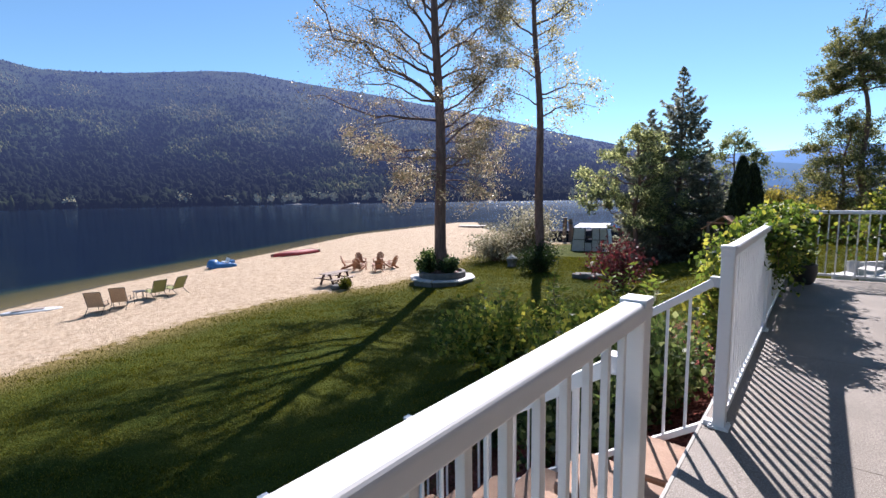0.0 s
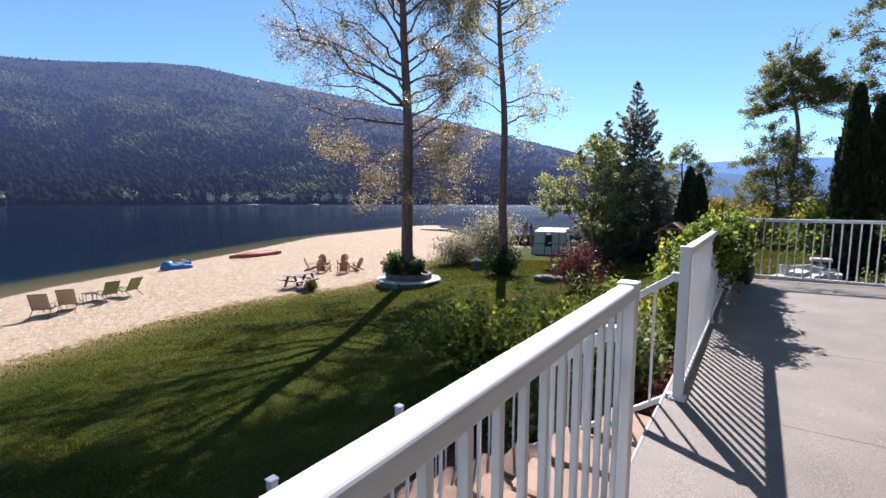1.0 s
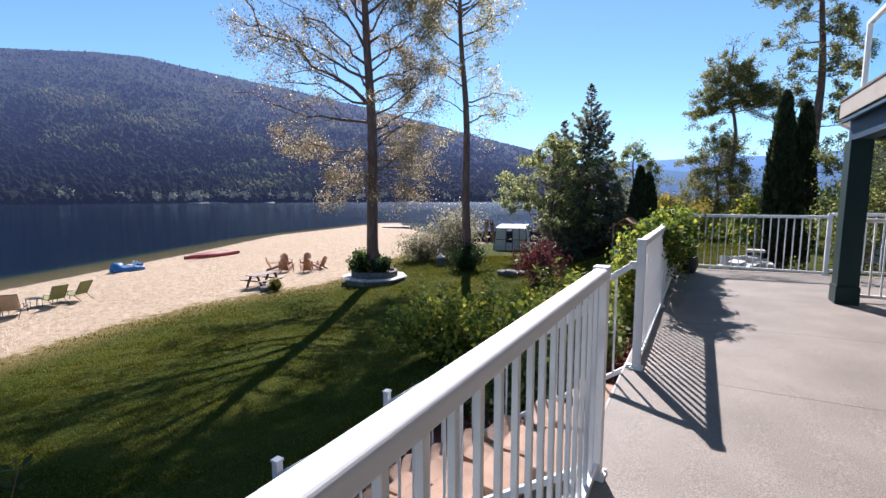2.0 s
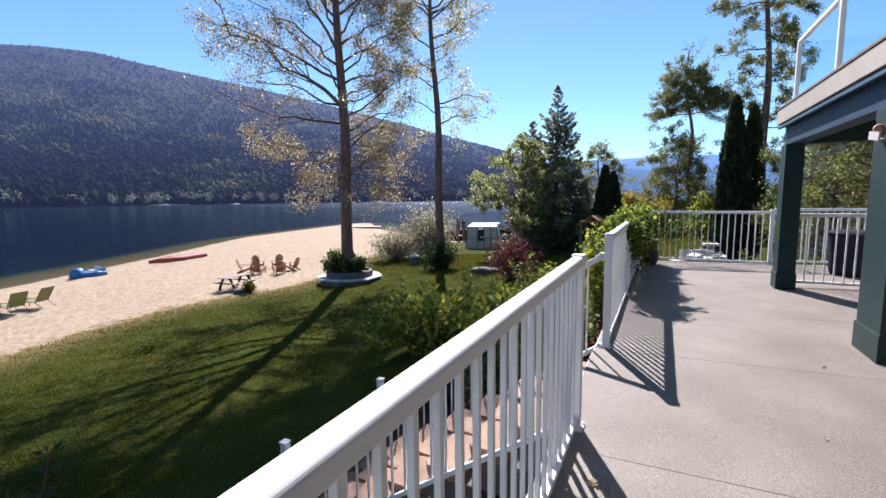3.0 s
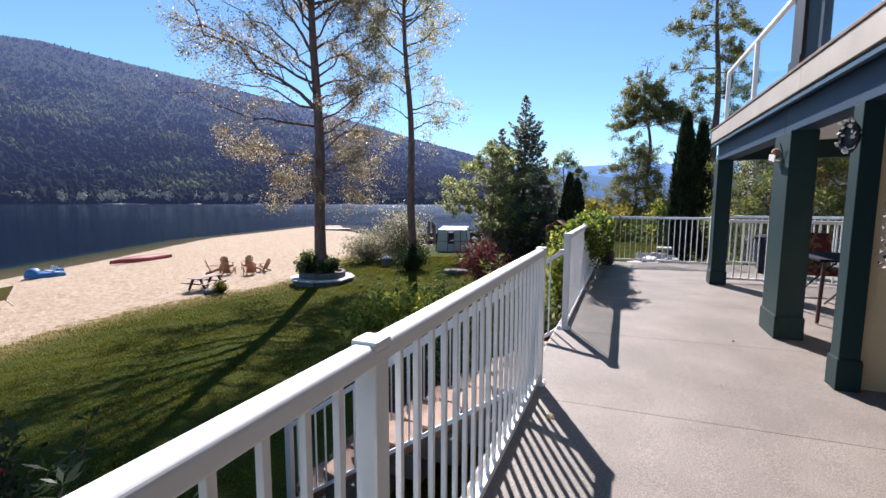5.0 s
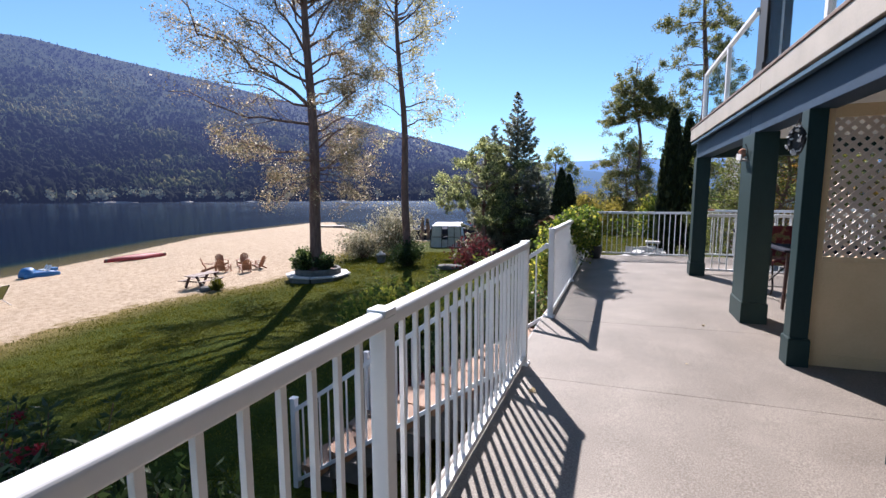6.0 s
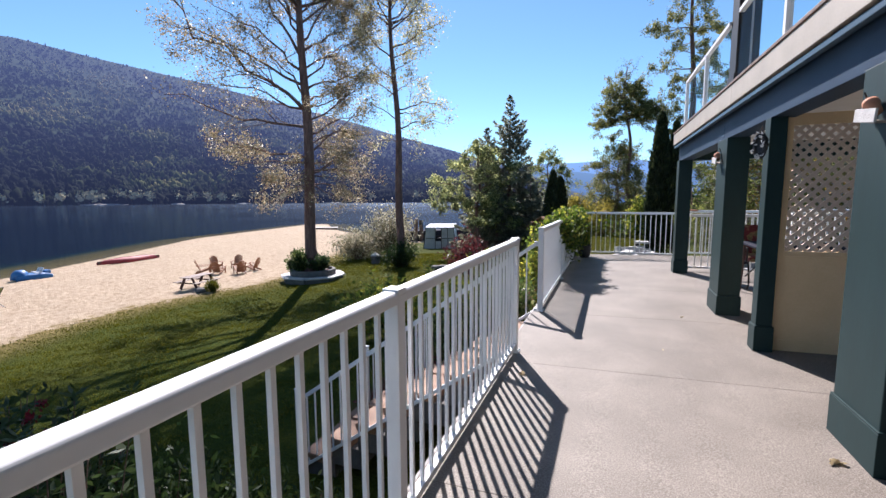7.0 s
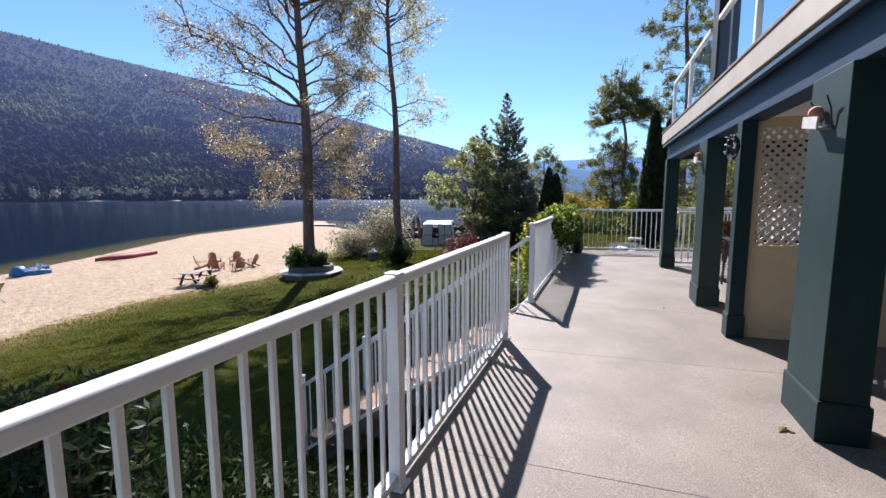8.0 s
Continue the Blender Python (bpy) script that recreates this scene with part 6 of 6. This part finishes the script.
# ---------------------------------------------------------------- boat shelter, piles, barge
sh = thing("boat_shelter", (-14.7, 36.4, lawn_z(-14.7, 36.4)), "white tarpaulin boat shelter on a dark frame", "shelter", turn=16)
W, D, H = 1.3, 2.0, 2.05
for sx in (-1, 1):
    for sy in (-1, 1):
        part("corner_pole", tube_bm([(sx * W * 1.18, sy * D, 0), (sx * W, sy * D, H)], [0.04, 0.035], 6), DARK_METAL, sh)
    bm = bmesh.new()
    q = [(sx * W * 1.17, -D, 0.1), (sx * W * 1.17, D, 0.1), (sx * W * 1.0, D, H), (sx * W * 1.0, -D, H)]
    o = [Vector(p) + Vector((sx * 0.02, 0, 0)) for p in q]
    a, b = [bm.verts.new(p) for p in q], [bm.verts.new(p) for p in o]
    bm.faces.new(a), bm.faces.new(b[::-1])
    for i in range(4):
        bm.faces.new((a[i], a[(i + 1) % 4], b[(i + 1) % 4], b[i]))
    part("side_panel", bm, TARP, sh)
for x0, x1, z0, z1 in ((-1.48, -0.4, 0.08, 1.99), (0.16, 1.48, 0.08, 1.99), (-0.4, 0.16, 0.08, 0.8)):
    bm = box_bm(x0, x1, -D - 0.02, -D, z0, z1, bevel=0.004)
    for v in bm.verts:
        v.co.x *= 1.0 - 0.07 * v.co.z
    part("front_panel", bm, TARP, sh)
for x in (-0.4, 0.16, 0.75):
    part("frame_bar", tube_bm([(x * 1.05, -D - 0.03, 0), (x, -D - 0.03, H)], [0.03, 0.03], 6), DARK_METAL, sh)
part("frame_bar", tube_bm([(-1.3, -D - 0.03, 1.05), (1.3, -D - 0.03, 1.05)], [0.03, 0.03], 6), DARK_METAL, sh)
part("roof_sheet", beam_bm((0, -D - 0.08, H + 0.03), (0, D + 0.08, H + 0.16), 2 * W + 0.1, 0.03, 0.006), TARP, sh)
hull = thing("covered_boat", (-14.7, 36.4, lawn_z(-14.7, 36.4)), "dark boat hull stored under the shelter", "boat", turn=16)
part("hull", box_bm(-0.55, 0.55, -1.5, 1.7, 0.15, 0.85, bevel=0.2), NAVY, hull)
for k, (dx, dy, h) in enumerate(((0, 0, 3.0), (0.55, 0.5, 2.8))):
    pile = thing("mooring_pile", (-21.5 + dx, 45.2 + dy, -3.9), "weathered dark wooden mooring pile at the shore", "pile", "mooring piles")
    log = part("post", tube_bm([(0, 0, 0), (0.07, 0, h * 0.6), (0.13 - 0.2 * k, 0, h)], [0.25, 0.24, 0.21], 10), DARK_WOOD, pile)
    part("band", lathe_bm([(0.245, h * 0.8), (0.25, h * 0.84), (0.245, h * 0.88)], 10), DARK_METAL, log, "rusty iron band")
barge = thing("barge", (-20.5, 48.6, WATER_Z), "long dark steel work barge moored at the shore", "barge", turn=38)
part("hull", box_bm(-4.5, 4.5, -1.6, 1.6, -0.3, 1.35, bevel=0.08), NAVY, barge)
part("rubbing_strake", box_bm(-4.55, 4.55, -1.66, -1.6, 0.55, 0.72, bevel=0.02), DARK_METAL, barge)
dock = thing("swim_float", (-47.0, 62.0, WATER_Z), "low pale wooden swimming float off the sand spit", "float", turn=30)
for k in range(12):
    part("plank", box_bm(-2.4 + 0.4 * k, -2.4 + 0.4 * k + 0.38, -1.2, 1.2, 0.3, 0.36, bevel=0.01), GREY_WOOD, dock)
part("frame", box_bm(-2.4, 2.4, -1.15, 1.15, 0.0, 0.3, bevel=0.01), DARK_WOOD, dock)

well = thing("garden_shelter", (-2.75, 21.5, lawn_z(-2.75, 21.5)), "small wooden garden shelter with shingled pitched roof", "shelter", turn=-8)
for sx in (-0.55, 0.55):
    for sy in (-0.5, 0.5):
        part("post", box_bm(sx - 0.05, sx + 0.05, sy - 0.05, sy + 0.05, -0.1, 1.85, bevel=0.006), DARK_WOOD, well)
for s in (-1, 1):
    part("roof_plane", beam_bm((s * 0.8, 0, 1.58), (0, 0, 2.14), 1.2, 0.05, 0.006), CEDAR_SHAKE, well)
part("gable", beam_bm((-0.6, -0.52, 1.86), (0.6, -0.52, 1.86), 0.03, 0.08, 0.004), ADIRONDACK, well)
part("bench", box_bm(-0.5, 0.5, -0.45, 0.45, 0.0, 0.55, bevel=0.02), STONE, well)

# stones and bench beyond the far railing
rng = np.random.default_rng(170)
for k in range(16):
    x, y = 0.9 + rng.uniform(0, 1.5), 15.3 + rng.uniform(0, 1.6)
    st = part("garden_stone", flagstone_bm(-rng.uniform(0.14, 0.34), rng.uniform(0.14, 0.34), -rng.uniform(0.12, 0.26), rng.uniform(0.12, 0.26), rng.uniform(0.12, 0.55), 0.5, rng), STONE)
    st.matrix_basis = pose(x, y, lawn_z(x, y), rng.uniform(-13, 13), rng.uniform(-13, 13), rng.uniform(0, 90))
    tagged(st, "pale stone of a loose garden rockery", "stone", "rockery stones")
bn = thing("stone_bench", (2.1, 16.6, lawn_z(2.1, 16.6)), "white stone bench on dark supports on the lawn", "bench")
part("seat", box_bm(-0.27, 0.27, -0.22, 0.22, 0.66, 0.75, bevel=0.02), STONE, bn)
for s in (-0.17, 0.17):
    part("support", box_bm(s - 0.07, s + 0.07, -0.16, 0.16, 0, 0.66, bevel=0.02), BLACK, bn, "dark support")


# ---------------------------------------------------------------- porch things
def wall_pot(x, y, z):
    """A clay pot in a small wooden holder with wire ends, hung on a column's lake side."""
    t = thing("wall_pot", (x, y, z), "terracotta pot in a pale wooden holder hung on a column", "wall pot", "wall pots")
    t.matrix_basis = t.matrix_basis @ Matrix.Scale(0.84, 4)
    part("board", beam_bm((-0.085, -0.12, -0.045), (-0.085, 0.12, -0.01), 0.014, 0.08, 0.003), STONE, t, "whitewashed board")
    part("base_board", beam_bm((-0.045, -0.11, -0.085), (-0.045, 0.11, -0.045), 0.085, 0.012, 0.003), GREY_WOOD, t)
    ob = part("pot", lathe_bm([(0.026, 0), (0.036, 0.08), (0.042, 0.085), (0.042, 0.11), (0.034, 0.11), (0.03, 0.08)], 14), TERRACOTTA, t, smooth=True)
    ob.matrix_basis = pose(-0.043, -0.03, -0.012, -52, 0, 0)
    for y0 in (-0.115, 0.115):
        part("bracket", tube_bm([(-0.01, y0, -0.06), (-0.02, y0, 0.05), (-0.05, y0 * 1.05, 0.13)], [0.006] * 3, 5), DARK_METAL, t, "black iron bracket")


wall_pot(2.018, 2.2, 1.895)
wall_pot(2.068, -1.07, 1.86)
wr = thing("wreath", (2.012, 0.66, 1.875), "dark twig wreath with white blossoms hung on a column", "wreath", turn=36)
bm = bmesh.new()
rng = np.random.default_rng(180)
for k in range(5):
    r = rng.uniform(0.9, 1.08)
    ring = [(rng.normal() * 0.006 - 0.012, r * 0.052 * math.cos(a) + rng.normal() * 0.004, r * 0.098 * math.sin(a) + rng.normal() * 0.004) for a in np.linspace(0, 6.2832, 19)]
    tube(bm, ring[:-1] + ring[:1], [0.017] * 19, 5)
part("ring", bm, BLACK, wr)
WHITE_PETAL = surface("white_petals", [(0.3, (0.62, 0.58, 0.55)), (0.7, (0.78, 0.76, 0.73))], 30, 0.8, 90, 0.2, 0.002)
for k in range(17):
    a = k * 2.4 + rng.uniform(-0.3, 0.3)
    r = 0.45 + 0.7 * ((k + 0.5) / 17) ** 0.5 + rng.uniform(-0.1, 0.12)
    bm = bmesh.new()
    for q in range(6):
        f = q * 1.047
        g = bmesh.ops.create_icosphere(bm, subdivisions=1, radius=1.0)
        bmesh.ops.transform(bm, matrix=Matrix.Translation((0, 0.009 * math.cos(f), 0.009 * math.sin(f))) @ Matrix.Rotation(f, 4, "X") @ Matrix.Diagonal((0.004, 0.009, 0.006, 1)), verts=g["verts"])
    flower = part("blossom", bm, WHITE_PETAL, wr, smooth=True)
    flower.matrix_basis = pose(-0.034 + rng.uniform(-0.012, 0.012), r * 0.060 * math.cos(a), r * 0.098 * math.sin(a), 0, rng.uniform(-50, 50), rng.uniform(-50, 50)) @ Matrix.Scale(rng.uniform(0.7, 1.25), 4)
part("name_board", box_bm(-0.016, -0.004, -0.045, 0.045, -0.07, 0.06, bevel=0.003), BLACK, wr, "small dark board")
part("ribbon", tube_bm([(-0.012, -0.02, 0.09), (0.0, 0.0, 0.17), (-0.012, 0.02, 0.09)], [0.005, 0.004, 0.005], 5), DARK_WOOD, wr, "brown hanging ribbon")


def porch_chair(x, y, turn):
    t = thing("porch_chair", (x, y, deck_z(x)), "black metal porch chair with red floral cushions", "chair", turn=turn)
    for s in (-0.24, 0.24):
        part("frame_side", tube_bm([(s, -0.26, 0.0), (s, 0.22, 0.02), (s, 0.26, 0.1), (s, 0.2, 0.42), (s, -0.22, 0.42), (s, -0.33, 0.9)], [0.013] * 6, 6), DARK_METAL, t)
        part("armrest", tube_bm([(s * 1.1, 0.2, 0.42), (s * 1.1, 0.2, 0.62), (s * 1.1, -0.26, 0.64)], [0.013] * 3, 6), DARK_METAL, t)
    part("seat_cushion", box_bm(-0.25, 0.25, -0.22, 0.25, 0.42, 0.51, bevel=0.035), FLORAL, t, "red floral cushion")
    ob = part("back_cushion", box_bm(-0.25, 0.25, -0.05, 0.05, 0.0, 0.47, bevel=0.04), FLORAL, t, "red floral cushion")
    ob.matrix_basis = pose(0, -0.24, 0.48, 12, 0, 0)


porch_chair(2.95, 3.85, 186)
pt = thing("patio_table", (3.12, 3.12, deck_z(3.12)), "dark topped folding table with red-brown legs on the porch", "table")
part("top", box_bm(-0.55, 0.55, -0.45, 0.45, 0.70, 0.73, bevel=0.01), NAVY, pt)
for x in (-0.48, 0.48):
    for y in (-0.38, 0.38):
        part("leg", tube_bm([(x, y, 0.7), (x * 1.05, y * 1.05, 0)], [0.022, 0.018], 8), BROWN_TUB, pt)
for y in (-0.38, 0.38):
    part("brace", tube_bm([(-0.45, y, 0.22), (-0.30, y, 0.40), (-0.1, y, 0.62), (0.0, y, 0.70)], [0.011] * 4, 6), BLACK, pt, "black folding brace")
tub = thing("storage_tub", (3.25, 6.75, deck_z(3.2)), "dark grey resin tub with a lid beyond the porch railing", "tub")
part("body", lathe_bm([(0.27, 0), (0.3, 0.1), (0.33, 0.62), (0.34, 0.66)], 18), NAVY, tub, smooth=True)
part("lid", lathe_bm([(0.36, 0.66), (0.37, 0.70), (0.3, 0.735), (0.1, 0.74)], 18), NAVY, tub)
tw = part("towel", box_bm(-0.09, 0.09, -0.05, 0.05, 0, 0.035, bevel=0.014), TERRACOTTA)
tw.matrix_basis = pose(2.62, 7.75, deck_z(2.6) + 1.066)
tagged(tw, "folded orange cloth lying on the railing", "cloth")

# neighbour's house beyond the trees
nh = thing("neighbour_house", (8.4, 21.0, -1.2), "grey sided neighbouring house behind the trees", "house")
for k in range(20):
    part("siding_board", box_bm(-2.5, 2.5, -0.03, 0.03, 0.25 * k, 0.25 * k + 0.243, bevel=0.006), GREY_SIDING, nh)
part("wall", box_bm(-2.49, 2.49, 0.032, 3.0, 0, 5.0), GREY_SIDING, nh)
part("roof", beam_bm((0, -0.5, 4.95), (0, 3.3, 5.9), 5.8, 0.12), ROOFING, nh)

# fallen leaves on the deck
LEAF_FALLEN = leaf_material("fallen_leaves", [(0.0, (0.42, 0.32, 0.19)), (0.5, (0.50, 0.42, 0.27)), (1.0, (0.24, 0.12, 0.07))], 0.2)
rng = np.random.default_rng(190)
for x, y, s in ((1.94, -1.25, 0.05), (0.17, -0.54, 0.035), (1.62, 1.7, 0.016), (1.3, 0.4, 0.012)):
    me = leaf_mesh("fallen_leaf", np.array([[0, 0, 0.006], [s * 0.7, s * 0.2, 0.008], [s * 0.2, s * 0.8, 0.007]]), s, rng, 1.6, 0, np.array([[3.0, 1, 0.1]] * 3), 0.6)
    lf = link_mesh("fallen_leaf", me, LEAF_FALLEN)
    lf.matrix_basis = pose(x, y, deck_z(x) + 0.004)
    tagged(lf, "dry yellow leaf lying on the deck", "leaf", "fallen leaves")


# ---------------------------------------------------------------- grass blades on the near lawn
def grass_blades():
    rng = np.random.default_rng(200)
    n = 420000
    r = 4.0 + 30.0 * rng.uniform(0, 1, n) ** 0.8
    a = np.radians(-92 + 98 * rng.uniform(0, 1, n) ** 1.15)
    x, y = 0.4 + r * np.sin(a), -3.0 + r * np.cos(a)
    keep = (inside_distance(LAWN, x, y) > rng.uniform(0.0, 1, n) ** 1.5 * 4.2) & ((x < -3.2) | (y > 8.5)) & (np.hypot(x - T1[0], y - T1[1]) > 1.75)
    x, y = x[keep], y[keep]
    n = len(x)
    z = land_height(x, y)
    h, w, q = rng.uniform(0.014, 0.034, n), rng.uniform(0.006, 0.013, n), rng.uniform(0, 6.2832, n)
    k = 0.6 + r[keep] * 0.06
    h, w = h * k, w * k
    lean = rng.normal(size=(n, 2)) * h[:, None] * 0.6
    v = np.empty((n, 3, 3))
    v[:, 0] = np.stack([x - np.cos(q) * w, y - np.sin(q) * w, z - 0.015], -1)
    v[:, 1] = np.stack([x + np.cos(q) * w, y + np.sin(q) * w, z - 0.015], -1)
    v[:, 2] = np.stack([x + lean[:, 0], y + lean[:, 1], z + h], -1)
    ob = link_mesh("lawn_grass", array_mesh("lawn_grass", v.reshape(-1, 3), np.arange(3 * n).reshape(n, 3)), GRASS)
    tagged(ob, "short green lawn grass running down to the beach", "grass", kind="stuff")


grass_blades()
